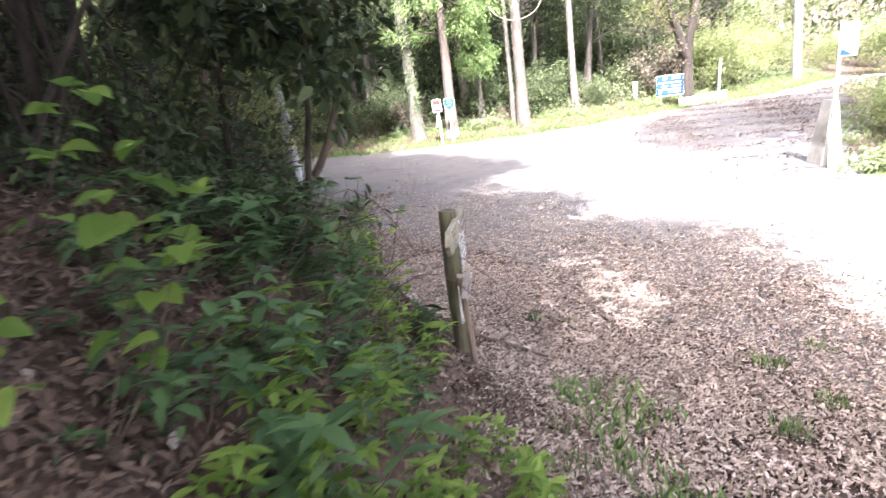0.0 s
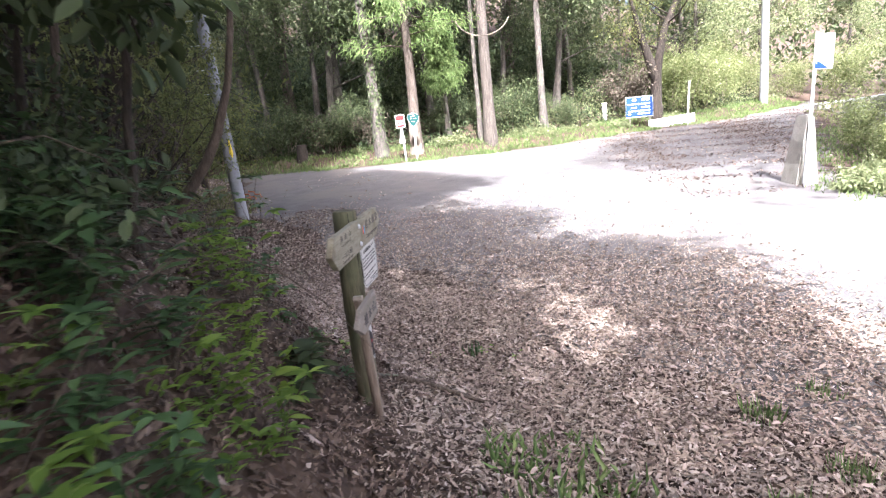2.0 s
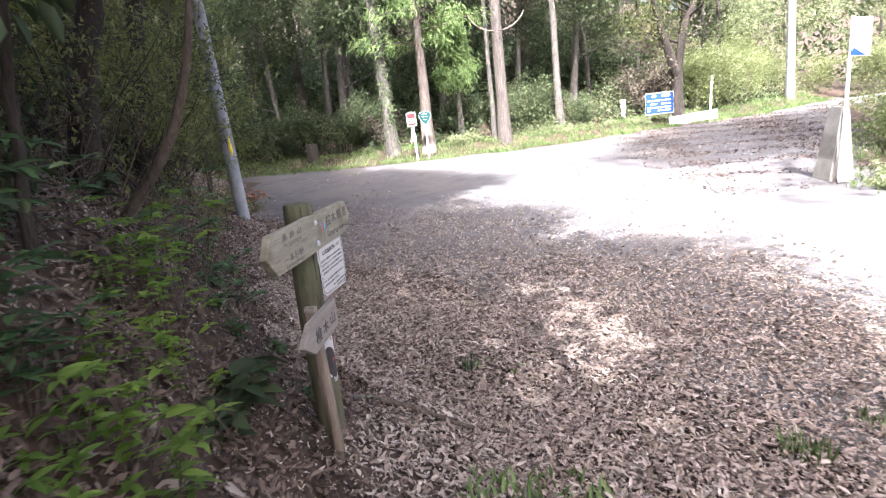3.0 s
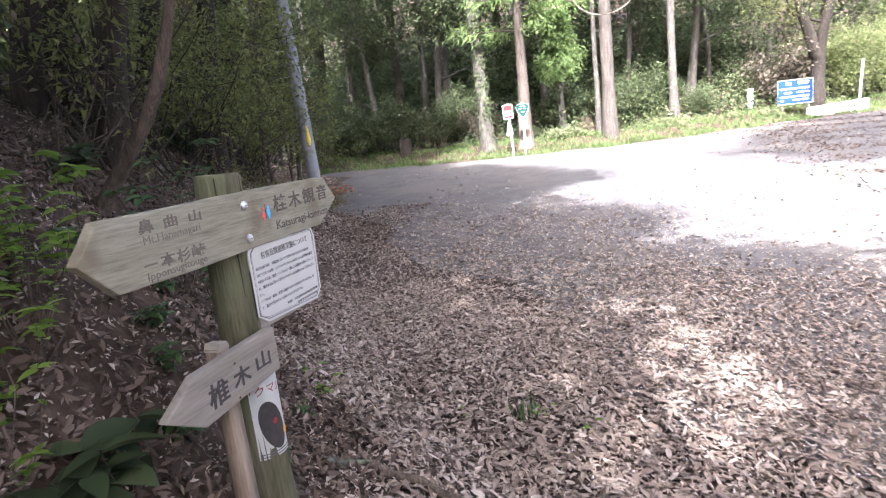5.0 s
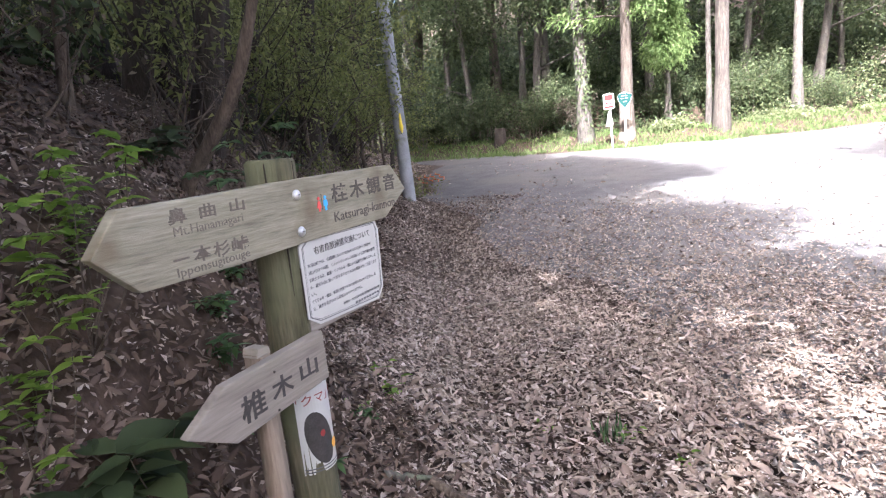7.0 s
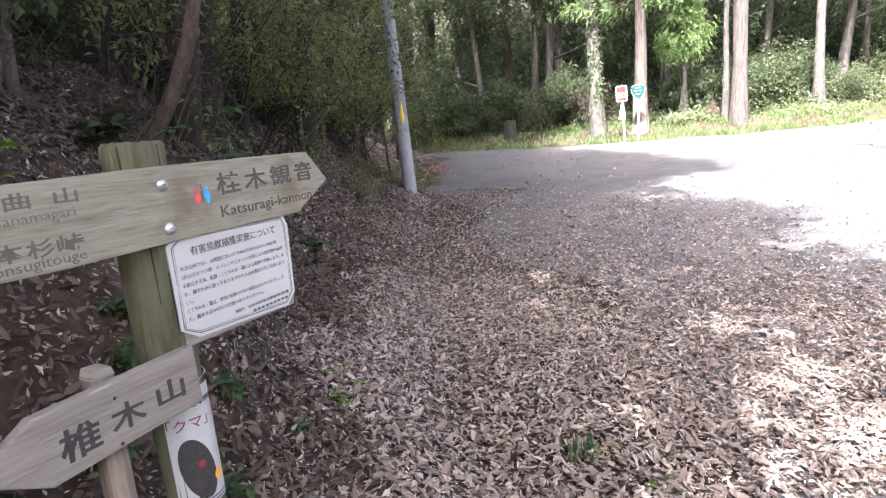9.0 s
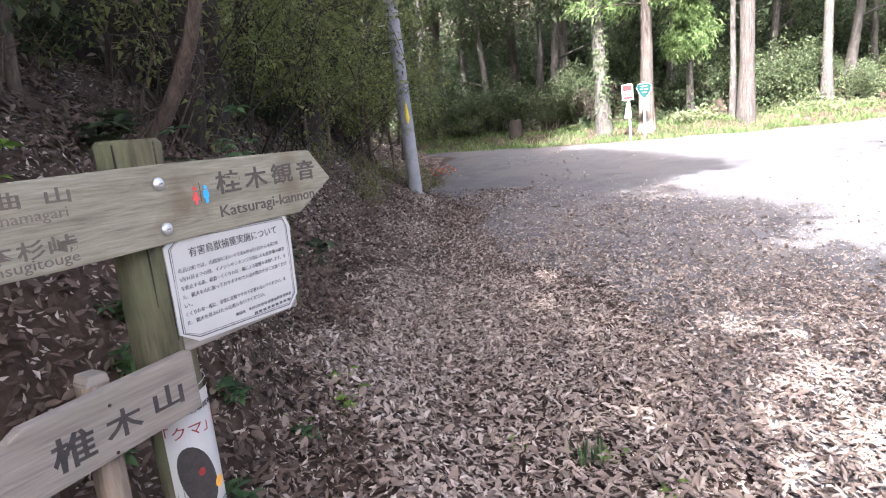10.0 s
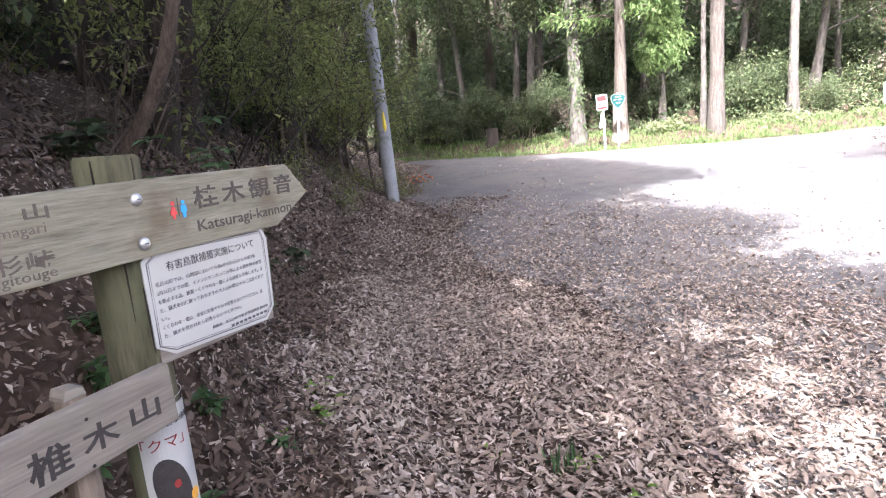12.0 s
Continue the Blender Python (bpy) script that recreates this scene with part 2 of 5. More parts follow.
TWIG = material("dry_twig", [(.10, .08, .06), (.19, .16, .125), (.30, .26, .21)], 25, .9, .4)
WOOD = material("weathered_board", [(.11, .099, .07), (.176, .162, .119), (.216, .201, .151), (.252, .237, .183)], 2.4, .85, .3, stretch=(4, 1.3, 14), stain=((.135, .115, .078), 7, .55))
WOOD_GREY = material("grey_board", [(.126, .108, .090), (.180, .158, .134), (.226, .203, .175)], 2.2, .85, .2, stretch=(4, 1.0, 16), stain=((.165, .15, .125), 5, .58))
POST_WOOD = material("mossy_post_wood", [(.03, .03, .018), (.058, .055, .03), (.088, .08, .048), (.125, .113, .074)], 7, .9, .6, stretch=(3, 3, .35), stain=((.085, .09, .05), 4, .52))
STAKE_WOOD = material("stake_wood", [(.09, .066, .048), (.14, .108, .08), (.19, .152, .118)], 5, .85, .4, stretch=(6, 6, .5))
INK = material("engraved_paint", [(.02, .018, .017), (.045, .04, .038)], 60, .7, 0)
INK_BOARD = material("engraved_brown_paint", [(.045, .038, .032), (.085, .074, .062)], 60, .8, 0)
INK_WORN = material("worn_brown_paint", [(.07, .06, .048), (.12, .104, .084)], 60, .8, 0)
INK_FAINT = material("worn_paint", [(.09, .075, .06), (.16, .14, .11)], 60, .8, 0)
PAPER = material("laminated_paper", [(.35, .347, .33), (.41, .407, .388)], 4, .35, .05, spec=.5)
INK_GREY = material("printed_ink", [(.05, .05, .055), (.10, .10, .11)], 60, .6, 0)
RED = material("red_paint", [(.45, .05, .05), (.6, .09, .08)], 20, .5, 0)
BLUE = material("blue_paint", [(.007, .034, .13), (.012, .05, .18)], 12, .45, .05)
DARK_RED = material("dark_red_paint", [(.16, .014, .014), (.22, .028, .025)], 20, .6, 0)
CYAN = material("light_blue_paint", [(.04, .28, .6), (.06, .35, .7)], 20, .5, 0)
GREEN = material("dark_green_paint", [(.003, .034, .032), (.008, .058, .052)], 12, .5, .05)
ROPE = material("faded_orange_rope", [(.30, .075, .022), (.42, .12, .035)], 40, .8, .1)
ORANGE = material("orange_paint", [(.65, .30, .04), (.75, .42, .08)], 20, .5, 0)
YELLOW = material("yellow_tape", [(.65, .48, .03), (.75, .58, .06)], 20, .5, 0)
WHITE = material("white_paint", [(.66, .66, .65), (.78, .78, .77), (.83, .83, .82)], 8, .5, .1, stain=((.5, .47, .42), 4, .66))
STEEL = material("zinc_bolt", [(.45, .46, .47), (.62, .63, .64)], 60, .5, .1, metal=.9, spec=.5)
CONCRETE = material("concrete", [(.13, .12, .10), (.21, .20, .175), (.30, .285, .255)], 4, .9, .35, fine=18, stain=((.085, .08, .06), 2.2, .52))
POLE_GREY = material("concrete_pole", [(.14, .145, .155), (.22, .225, .235), (.30, .305, .32)], 5, .85, .2, fine=18, stain=((.11, .12, .085), 3.5, .55))


# ---- ground ----
TOE = np.array([(-14, 1.6), (-6, 1.5), (-3, 1.3), (0, 1.15), (2, .96), (3.2, .78), (4, .52), (5.0, -.18), (5.6, -.5), (8.2, -1.65), (10.3, -2.4), (11.2, -2.75), (12, -3.4), (13.7, -4.2), (18, -5.6), (20, -8.0), (21.5, -14), (22, -40)])
FAR = np.array([(-60, 21.0), (-14, 21.0), (-6, 20.2), (-2, 19.6), (2, 19.6), (5, 20.6), (8, 21.9), (12, 23.2), (17, 27), (24, 36), (60, 90)])


def smooth(a, b, x):
    t = np.clip((x - a) / (b - a), 0, 1)
    return t * t * (3 - 2 * t)


def hills(x, y, s=0.35, o=0.0):
    return np.sin(x * s * 2.1 + y * s * 1.3 + o) * np.cos(y * s * 1.7 - x * s * .6 + 1.3 * o)


def land(x, y):
    """The height of the ground: a level road, a bank beside it, a wooded slope beyond, a gully."""
    x, y = np.asarray(x, float), np.asarray(y, float)
    z = 0.045 * np.logaddexp(0, (y - 8) * 1.0)
    z = np.where(y > 30, 0.045 * 22 + 0.03 * (y - 30), z)
    d = np.interp(y, TOE[:, 0], TOE[:, 1]) - x
    slope = np.interp(y, [-1, 1.5, 3.5, 4.6, 8, 14, 20], [.75, .85, .95, .9, .85, .6, .35])
    bank = .43 * np.clip(d, 0, .85) + slope * (1.2 * np.clip(d - .85, 0, .85) + .72 * np.clip(d - 1.7, 0, 2.3) + .22 * np.clip(d - 4, 0, 60))
    rough = .05 * hills(x, y, 1.4) + .035 * hills(x, y, 3.1, 2) + .25 * hills(x, y, .22, 1) * smooth(3, 9, d)
    z = z + bank + rough * smooth(.3, 1.5, d)
    f = y - np.interp(x, FAR[:, 0], FAR[:, 1])
    z = z + .2 * smooth(-.3, .9, f) + .10 * np.clip(f, 0, 1.5) + .28 * np.clip(f - 1.5, 0, 70) + (.3 * hills(x, y, .2) + .05 * hills(x, y, 1.2)) * smooth(1, 6, f)
    right = (x - 7.0 - .62 * np.clip(y - 10, 0, 40)) * smooth(26, 18, y) * smooth(5.5, 9, y)
    z = z - 1.5 * smooth(.3, 2.8, right) + 2.4 * smooth(6.5, 13, right)
    return z


def on(x, y, lift=0.0):
    return float(land(x, y)) + lift


def sheet(xs, ys, keep=None, lift=0.0):
    gx, gy = np.meshgrid(xs, ys)
    v = np.stack([gx, gy, land(gx, gy) + lift], -1).reshape(-1, 3)
    w = len(xs)
    i, j = np.meshgrid(np.arange(len(ys) - 1), np.arange(w - 1), indexing="ij")
    q = np.stack([i * w + j, i * w + j + 1, (i + 1) * w + j + 1, (i + 1) * w + j], -1).reshape(-1, 4)
    if keep is not None:
        c = v[q].mean(1)
        q = q[keep(c[:, 0], c[:, 1])]
    used = np.unique(q)
    back = np.full(len(v), -1)
    back[used] = np.arange(len(used))
    return Geo().add(v[used], back[q])


def steps(*spans):
    return np.unique(np.concatenate([np.arange(a, b, s) for a, b, s in spans]).round(4))


ground = part("ground", sheet(steps((-400, -60, 20), (-60, -14, 2), (-14, -4, .4), (-4, -2, .14), (-2, 1.4, .07), (1.4, 4, .14), (4, 16, .4), (16, 60, 2), (60, 401, 20)),
                              steps((-300, -40, 20), (-40, -6, 2), (-6, -1, .3), (-1, 2, .14), (2, 6, .07), (6, 9, .14), (9, 26, .4), (26, 70, 2), (70, 501, 20))), SOIL, smooth=True)
tagged(ground, "brown forest soil with a bank beside the road", "ground", kind="structure")


def on_road(x, y):
    d = np.interp(y, TOE[:, 0], TOE[:, 1]) - x
    f = y - np.interp(x, FAR[:, 0], FAR[:, 1])
    edge = np.interp(y, [6.5, 10.5], [-1.35, -.35]) + .18 * np.sin(1.7 * y) + .1 * np.sin(4.1 * y + 1)
    right = x - 6.9 - .62 * np.clip(y - 10, 0, 40) + .12 * np.sin(2.3 * y)
    return (d < edge) & (f < -.55 + .2 * np.sin(1.1 * x)) & ((right < 0) | (y < 7.0 + .15 * np.sin(3 * x))) & (y > 2.75 + .12 * np.sin(2.1 * x) - .25 * smooth(3, 8, x))


road = part("road", sheet(steps((-40, -8, 1), (-8, 8, .1), (8, 30, .4)), steps((2, 24, .1), (24, 45, .5)), on_road, .012), ASPHALT, smooth=True)
tagged(road, "grey worn asphalt road strewn with dry leaves", "road", kind="structure")


# ---- fallen leaves ----
def toe_distance(x, y):
    return np.interp(y, TOE[:, 0], TOE[:, 1]) - x


def scatter_leaves(n, xr, yr, keep, size, name, mat, label, lift=.012, parent=None, tilt=.45, fine=2):
    x, y = rng.uniform(*xr, n), rng.uniform(*yr, n)
    ok = rng.random(n) < keep(x, y)
    x, y = x[ok], y[ok]
    k = len(x)
    e = .03
    nrm = unit(np.stack([-(land(x + e, y) - land(x - e, y)) / (2 * e), -(land(x, y + e) - land(x, y - e)) / (2 * e), np.ones(k)], -1) + rng.normal(0, tilt, (k, 3)) * np.array([1, 1, .1]))
    a = rng.uniform(0, 2 * np.pi, k)
    along = np.stack([np.cos(a), np.sin(a), np.zeros(k)], -1)
    along = unit(along - nrm * (along * nrm).sum(1)[:, None])
    length = rng.uniform(*size, k)
    at = np.stack([x, y, land(x, y) + lift + rng.random(k) * .018], -1)
    g = leaves(Geo(), at - along * length[:, None] / 2, along, nrm, length, length * rng.uniform(.28, .52, k), fold=rng.uniform(-.45, .6, (k, 1)), droop=rng.uniform(-.5, .5, (k, 1)), fine=fine)
    return tagged(part(name, g, mat, parent), label, "leaf litter", kind="stuff")


def litter_cover(x, y):
    """How thickly leaves lie: deep on the bank and its foot, thin on the open road."""
    d = toe_distance(x, y)
    patch = .5 + .5 * hills(x, y, 1.1, .4)
    base = np.interp(d, [-7, -4.5, -3.4, -2.6, -2.0, -1.3, -.3, .5, 1.2, 6], [.03, .20, .48, .72, .88, 1, 1, .95, .9, .6])
    base = np.where((y < 3.4) & (d < 0), np.maximum(base, .75), base)
    base = base * np.where(d < -.2, smooth(13.5, 8.0, y + 1.3 * hills(x, y, .9, .7)), 1)
    return np.clip(base * (.55 + .6 * patch), 0, 1)


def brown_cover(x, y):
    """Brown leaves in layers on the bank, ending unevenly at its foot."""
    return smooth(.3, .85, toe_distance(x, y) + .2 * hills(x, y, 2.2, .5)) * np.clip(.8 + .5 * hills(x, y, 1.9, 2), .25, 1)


scatter_leaves(58000, (-2.6, .6), (-.1, 6.4), brown_cover, (.018, .054), "fallen_leaves", LITTER_BROWN_SHADED, "brown fallen leaves in layers on the bank", lift=.03, tilt=.5)
scatter_leaves(46000, (-5.0, -.6), (5.2, 13.2), lambda x, y: brown_cover(x, y) * smooth(2.6, 1.4, toe_distance(x, y)), (.03, .07), "fallen_leaves", LITTER_BROWN_SHADED, "brown fallen leaves on the bank along the road", lift=.03, tilt=.5, fine=0)
scatter_leaves(60000, (4.5, 15), (9.5, 24), lambda x, y: on_road(x, y) * smooth(1.6, 4.6, x - .15 * y) * np.clip(.45 + 1.0 * hills(x * .5, y, 1.3, 1), .05, 1), (.04, .08), "fallen_leaves", LITTER_BROWN_SHADED, "brown leaves drifted over the shaded road", fine=-1)
scatter_leaves(126000, (-1.2, 4.2), (2.2, 7.6), lambda x, y: litter_cover(x, y) * smooth(7.6, 5.2, y) * smooth(.95, .35, toe_distance(x, y) + .15 * hills(x, y, 2.2, .5)) * smooth(4.2, 3.0, x), (.016, .056), "fallen_leaves", LITTER, "dry brown fallen leaves covering the bank foot and road", lift=.014, tilt=.3)
scatter_leaves(85000, (-1.4, 3.4), (2.6, 9.4), lambda x, y: litter_cover(x, y) * smooth(9.4, 5.4, y), (.01, .032), "leaf_fragments", LITTER, "crumbled bits of dry leaves in the litter", lift=.022, tilt=.3, fine=0)
scatter_leaves(92000, (-3.8, 4.0), (5.2, 12.5), lambda x, y: litter_cover(x, y) * smooth(5.0, 6.8, y), (.022, .06), "fallen_leaves", LITTER, "dry brown fallen leaves thinning out over the asphalt", lift=.008, tilt=.32, fine=0)
scatter_leaves(7000, (-7, 12), (-9, 2.75), lambda x, y: .55 * smooth(-9, -3, y) * smooth(12, 6, x), (.05, .10), "fallen_leaves", LITTER, "dry brown fallen leaves on the forest floor")
scatter_leaves(72000, (-2.4, 4), (-1.6, 2.5), lambda x, y: litter_cover(x, y) * smooth(-1.6, .8, y) * smooth(4, 2.4, x) * smooth(1.1, .6, toe_distance(x, y)), (.025, .06), "fallen_leaves", LITTER, "dry brown fallen leaves beside the trail", fine=0)
scatter_leaves(40000, (-7, -1.4), (0, 12), lambda x, y: np.clip(.55 + .5 * hills(x, y, 1.7, 1), .1, 1) * smooth(7, 3, toe_distance(x, y)), (.025, .06), "fallen_leaves", LITTER_BROWN_SHADED, "brown fallen leaves over the wooded bank", lift=.035, fine=0)
scatter_leaves(26000, (-8, 0), (12.5, 20), litter_cover, (.045, .10), "fallen_leaves", LITTER, "dry brown leaves along the foot of the bank")
scatter_leaves(14000, (-6, 14), (11, 24), lambda x, y: np.where(y > np.interp(x, FAR[:, 0], FAR[:, 1]) - .5, .12, .02 + .2 * smooth(.3, .8, hills(x, y, .35, 2)) + .5 * smooth(5, 8, x)), (.04, .08), "fallen_leaves", LITTER, "dry leaves drifted along the far road edge")
scatter_leaves(9000, (.3, 5), (1.5, 10), lambda x, y: np.clip(.3 + .8 * hills(x, y, .9, 3), .04, 1), (.008, .014), "fallen_petals", PETAL, "tiny pale petals sprinkled over the asphalt", lift=.018)


# ---- signpost ----
def lettering(body, size, s, z, depth, mat, parent, name="lettering", width=None, centre=False, raise_by=.0012, stretch=1.0, box_to=None, bold=0.0):
    """Raised letters on a board that faces along x: s is the left end, z the baseline."""
    cu = bpy.data.curves.new(name, "FONT")
    cu.body, cu.size, cu.extrude, cu.resolution_u = body, size, raise_by / 2, 2
    cu.offset = bold
    cu.align_x = "CENTER" if centre else "LEFT"
    ob = bpy.data.objects.new(name, cu)
    scene.collection.objects.link(ob)
    me = bpy.data.meshes.new_from_object(ob.evaluated_get(bpy.context.evaluated_depsgraph_get()))
    bpy.data.objects.remove(ob)
    bpy.data.curves.remove(cu)
    co = np.empty(len(me.vertices) * 3)
    me.vertices.foreach_get("co", co)
    co = co.reshape(-1, 3)
    k = stretch if width is None else width / (np.ptp(co[:, 0]) or 1)
    base = 0 if centre else co[:, 0].min()
    if box_to:
        s0, s1, z0, z1 = box_to
        lo, span = co.min(0), np.ptp(co, 0)
        co[:, 1] = (co[:, 1] - lo[1]) / max(span[1], 1e-6) * (z1 - z0)
        k, base, s, z = (s1 - s0) / span[0], lo[0], s0, z0
    out = np.stack([depth + co[:, 2], s + (co[:, 0] - base) * k, z + co[:, 1]], -1)
    me.vertices.foreach_set("co", out.ravel())
    me.materials.clear()
    me.materials.append(mat)
    me.update()
    return tagged(part(name, me, mat, parent), kind="stuff")


def bars(parent, depth, s0, s1, z, h, mat, name="print_bar"):
    return part(name, slab([(s0, z), (s1, z), (s1, z + h), (s0, z + h)], depth, depth + .0006, 0), mat, parent)


def make_signpost():
    root = thing("signpost", "weathered wooden trail signpost with arrow boards and notices", "signpost", pose(-.062, 2.916, 0, 0, 0, -6.67))
    pc, r = (-.062, .485), .056
    g = Geo()
    zs = np.r_[-.1, np.linspace(.1, 1.318, 14), 1.326]
    tube(g, [(pc[0] + .004 * math.sin(z * 5), pc[1] + .003 * math.cos(z * 4), z) for z in zs], [r * 1.03] + [r] * 14 + [r - .006], 28, wobble=.012)
    post = part("post", g, POST_WOOD, root, "round wooden post with green algae", smooth=True)
    for k in range(5):
        a = -1.0 + .42 * k
        part("drying_crack", tube(Geo(), [(pc[0] + (r + .0005) * math.cos(a), pc[1] + (r + .0005) * math.sin(a), 1.318 - .12 * (k % 3) - h) for h in (0, .06, .13 + .05 * (k % 2))], [.0016, .0022, .0008], 5), BARK_DARK, post)
    # upper board, an arrow at both ends
    z0, z1 = 1.132, 1.276
    board = part("arrow_board", slab([(.012, 1.206), (.086, z0 + .002), (.30, z0 - .002), (.60, z0 + .001), (.845, z0), (.965, 1.199), (.898, z1 - .002), (.5, z1 + .002), (.25, z1 - .001), (.07, z1)][::-1], -.028, 0, .004), WOOD, root, "pale weathered plank with pointed ends")
    f = .0
    for char, s0, s1, zb, zt in (("鼻", .158, .197, 1.234, 1.263), ("曲", .226, .263, 1.235, 1.261), ("山", .298, .336, 1.235, 1.260), ("本", .197, .238, 1.158, 1.187), ("杉", .243, .283, 1.157, 1.186), ("峠", .288, .331, 1.157, 1.186)):
        lettering(char, .04, 0, 0, f, INK_WORN, board, "character", box_to=(s0, s1, zb, zt), bold=.0006)
    lettering("一", .04, 0, 0, f, INK_WORN, board, "character", box_to=(.154, .188, 1.170, 1.1735))
    for char, s0, s1 in (("桂", .615, .678), ("木", .690, .754), ("観", .767, .834), ("音", .848, .909)):
        lettering(char, .05, 0, 0, f, INK_BOARD, board, "character", box_to=(s0, s1, 1.205, 1.251), bold=.0009)
    lettering("Mt.Hanamagari", .025, .165, 1.213, f, INK_FAINT, board, width=.162)
    lettering("Ipponsugitouge", .024, .158, 1.141, f, INK_WORN, board, width=.172)
    lettering("Katsuragi-kannon", .033, .616, 1.160, f, INK_BOARD, board, width=.282, bold=.0003)
    for s, mat, outline in ((.564, RED, ((-.003, 0), (.003, 0), (.003, .008), (.0085, .009), (.003, .024), (-.003, .024), (-.0085, .009), (-.003, .008))),
                            (.588, CYAN, ((-.0035, 0), (.0035, 0), (.004, .010), (.0075, .012), (.0055, .025), (-.0055, .025), (-.0075, .012), (-.004, .010)))):
        figure = part("pictogram", slab([(s + a, 1.194 + b) for a, b in outline], f, f + .0012, 0), mat, board)
        part("pictogram_dot", slab([(s + .0042 * math.cos(t), 1.2245 + .0042 * math.sin(t)) for t in np.linspace(0, 2 * math.pi, 12, endpoint=False)], f, f + .0012, 0), mat, board)
    bars(board, f, .5755, .5765, 1.198, .036, INK)
    for z in (1.243, 1.160):
        g = tube(Geo(), [(x, .49, z) for x in (-.002, .002, .006, .0085)], [.012, .012, .009, .004], 14)
        bolt = part("bolt", g, STEEL, root, "zinc round-head bolt", smooth=True)
        part("slot", slab([(.486, z - .001), (.494, z - .001), (.494, z + .001), (.486, z + .001)], .0083, .0092, 0), INK_GREY, bolt)
    # notice on its backing
    back = part("backing_board", slab([(.488, .918), (.798, .914), (.806, 1.131), (.488, 1.131)], -.020, -.010, .002), WOOD_GREY, root)
    c = .028
    note = part("notice", slab([(.480 + c + .012, .930), (.800 - c, .918), (.800, .918 + c), (.806, 1.128 - .02), (.79, 1.140), (.512, 1.150), (.480, 1.125), (.480, .928 + c)], -.0095, -.006, 0), PAPER, root, "white laminated printed notice with cut corners")
    d = -.006
    for inset in (.008, .012):
        o = [(.492 + c + inset * .4, .930 + inset), (.800 - c - inset * .4, .918 + inset), (.800 - inset, .918 + c + inset * .4), (.803 - inset, 1.110), (.786, 1.137 - inset), (.514, 1.146 - inset), (.482 + inset, 1.120), (.480 + inset, .928 + c)]
        g = Geo()
        tube(g, [(d, *p) for p in o + o[:1]], .0006 if inset > .01 else .0011, 4)
        part("border", g, INK_GREY, note)
    lettering("有害鳥獣捕獲実施について", .0205, .531, 1.098, d, INK, note, width=.232)
    body = ["　毛呂山町では、山間部において令和6年4月1日から令和7年", "3月31日までの間、イノシシやニホンジカ等による農作物の被害", "を防止する為、銃器・くくりわな・檻による捕獲を実施します。ま",
            "た、猟犬を山に放っておりますので入山の際は十分ご注意くださ", "い。", "　くくりわな・檻は、非常に危険ですので近寄らないでください。ま", "た、猟犬を見かけたら近寄らないでください。"]
    widths = (.272, .278, .278, .278, .018, .278, .20)
    for k, (line, w) in enumerate(zip(body, widths)):
        lettering(line, .0098, .501, 1.072 - .0172 * k, d, INK_GREY, note, width=w - (.010 if line[0] == "　" else 0))
    lettering("連絡先　毛呂山町役場 産業振興課 農林係", .0078, .615, .949, d, INK_GREY, note, width=.165)
    for s in np.arange(.665, .775, .0125):
        bars(note, d, s, s + .0085, .936, .0055, INK_GREY)
    # lower board on a square stake
    off = .045
    low = part("lower_arrow_board", slab([(.082, .874), (.184, .813), (.464, .826), (.462, .939), (.176, .932)], off - .024, off, .004), WOOD_GREY, root, "grey pointed plank with painted letters")
    for char, s0, s1, zb, zt in (("椎", .203, .268, .838, .894), ("木", .286, .349, .846, .894), ("山", .372, .430, .854, .897)):
        lettering(char, .06, 0, 0, off, INK, low, "character", box_to=(s0, s1, zb, zt), bold=.0012)
    for s, z in ((.300, .908), (.297, .826)):
        part("nail", tube(Geo(), [(off + x, s, z) for x in (-.002, .001, .0015)], [.003, .003, .001], 8), BARK_DARK, low)
    g = Geo()
    a, b = [(.285, off - .062), (.322, off - .062), (.322, off - .026), (.285, off - .026)], []
    for z, ds, dt in ((.15, -.045, .05), (.945, 0, 0)):
        b += [(t + dt, s + ds, z) for s, t in a]
    g.add(b, [(3, 2, 1, 0), (4, 5, 6, 7), (0, 1, 5, 4), (1, 2, 6, 5), (2, 3, 7, 6), (3, 0, 4, 7)])
    stake = part("stake", g, STAKE_WOOD, root, "square sawn timber stake")
    part("stake_top", slab([(.283, .938), (.324, .938), (.320, .955), (.290, .958)], off - .066, off - .024, .004), WOOD_GREY, stake)
    part("string", tube(Geo(), [(pc[0] + (r + .0015) * math.cos(t), pc[1] + (r + .0015) * math.sin(t), .846 + .006 * math.sin(t)) for t in np.linspace(0, 2 * math.pi, 25)], .0007, 5), PAPER, root, "thin white string tied round the post")
    # poster wrapped round the post
    a0, a1 = -1.25, .75
    zb, zt = .575, .835

    def wrapped(name, outline, lift, mat, parent, n=14):
        """A patch on the post: outline in (turn 0..1, height 0..1)."""
        bm = bmesh.new()
        bm.faces.new([bm.verts.new((u, v, 0)) for u, v in outline])
        for k in range(1, n):
            bmesh.ops.bisect_plane(bm, geom=bm.verts[:] + bm.edges[:] + bm.faces[:], plane_co=(k / n, 0, 0), plane_no=(1, 0, 0))
        for v in bm.verts:
            a, rr = a0 + (a1 - a0) * v.co.x, r * 1.012 + lift
            v.co = (pc[0] + rr * math.cos(a), pc[1] + rr * math.sin(a), zb + (zt - zb) * v.co.y)
        return part(name, bm, mat, parent)
    poster = wrapped("poster", [(0, 0), (1, 0), (1, 1), (0, 1)], .001, PAPER, root)
    tagged(poster, "white paper poster wrapped round the post")
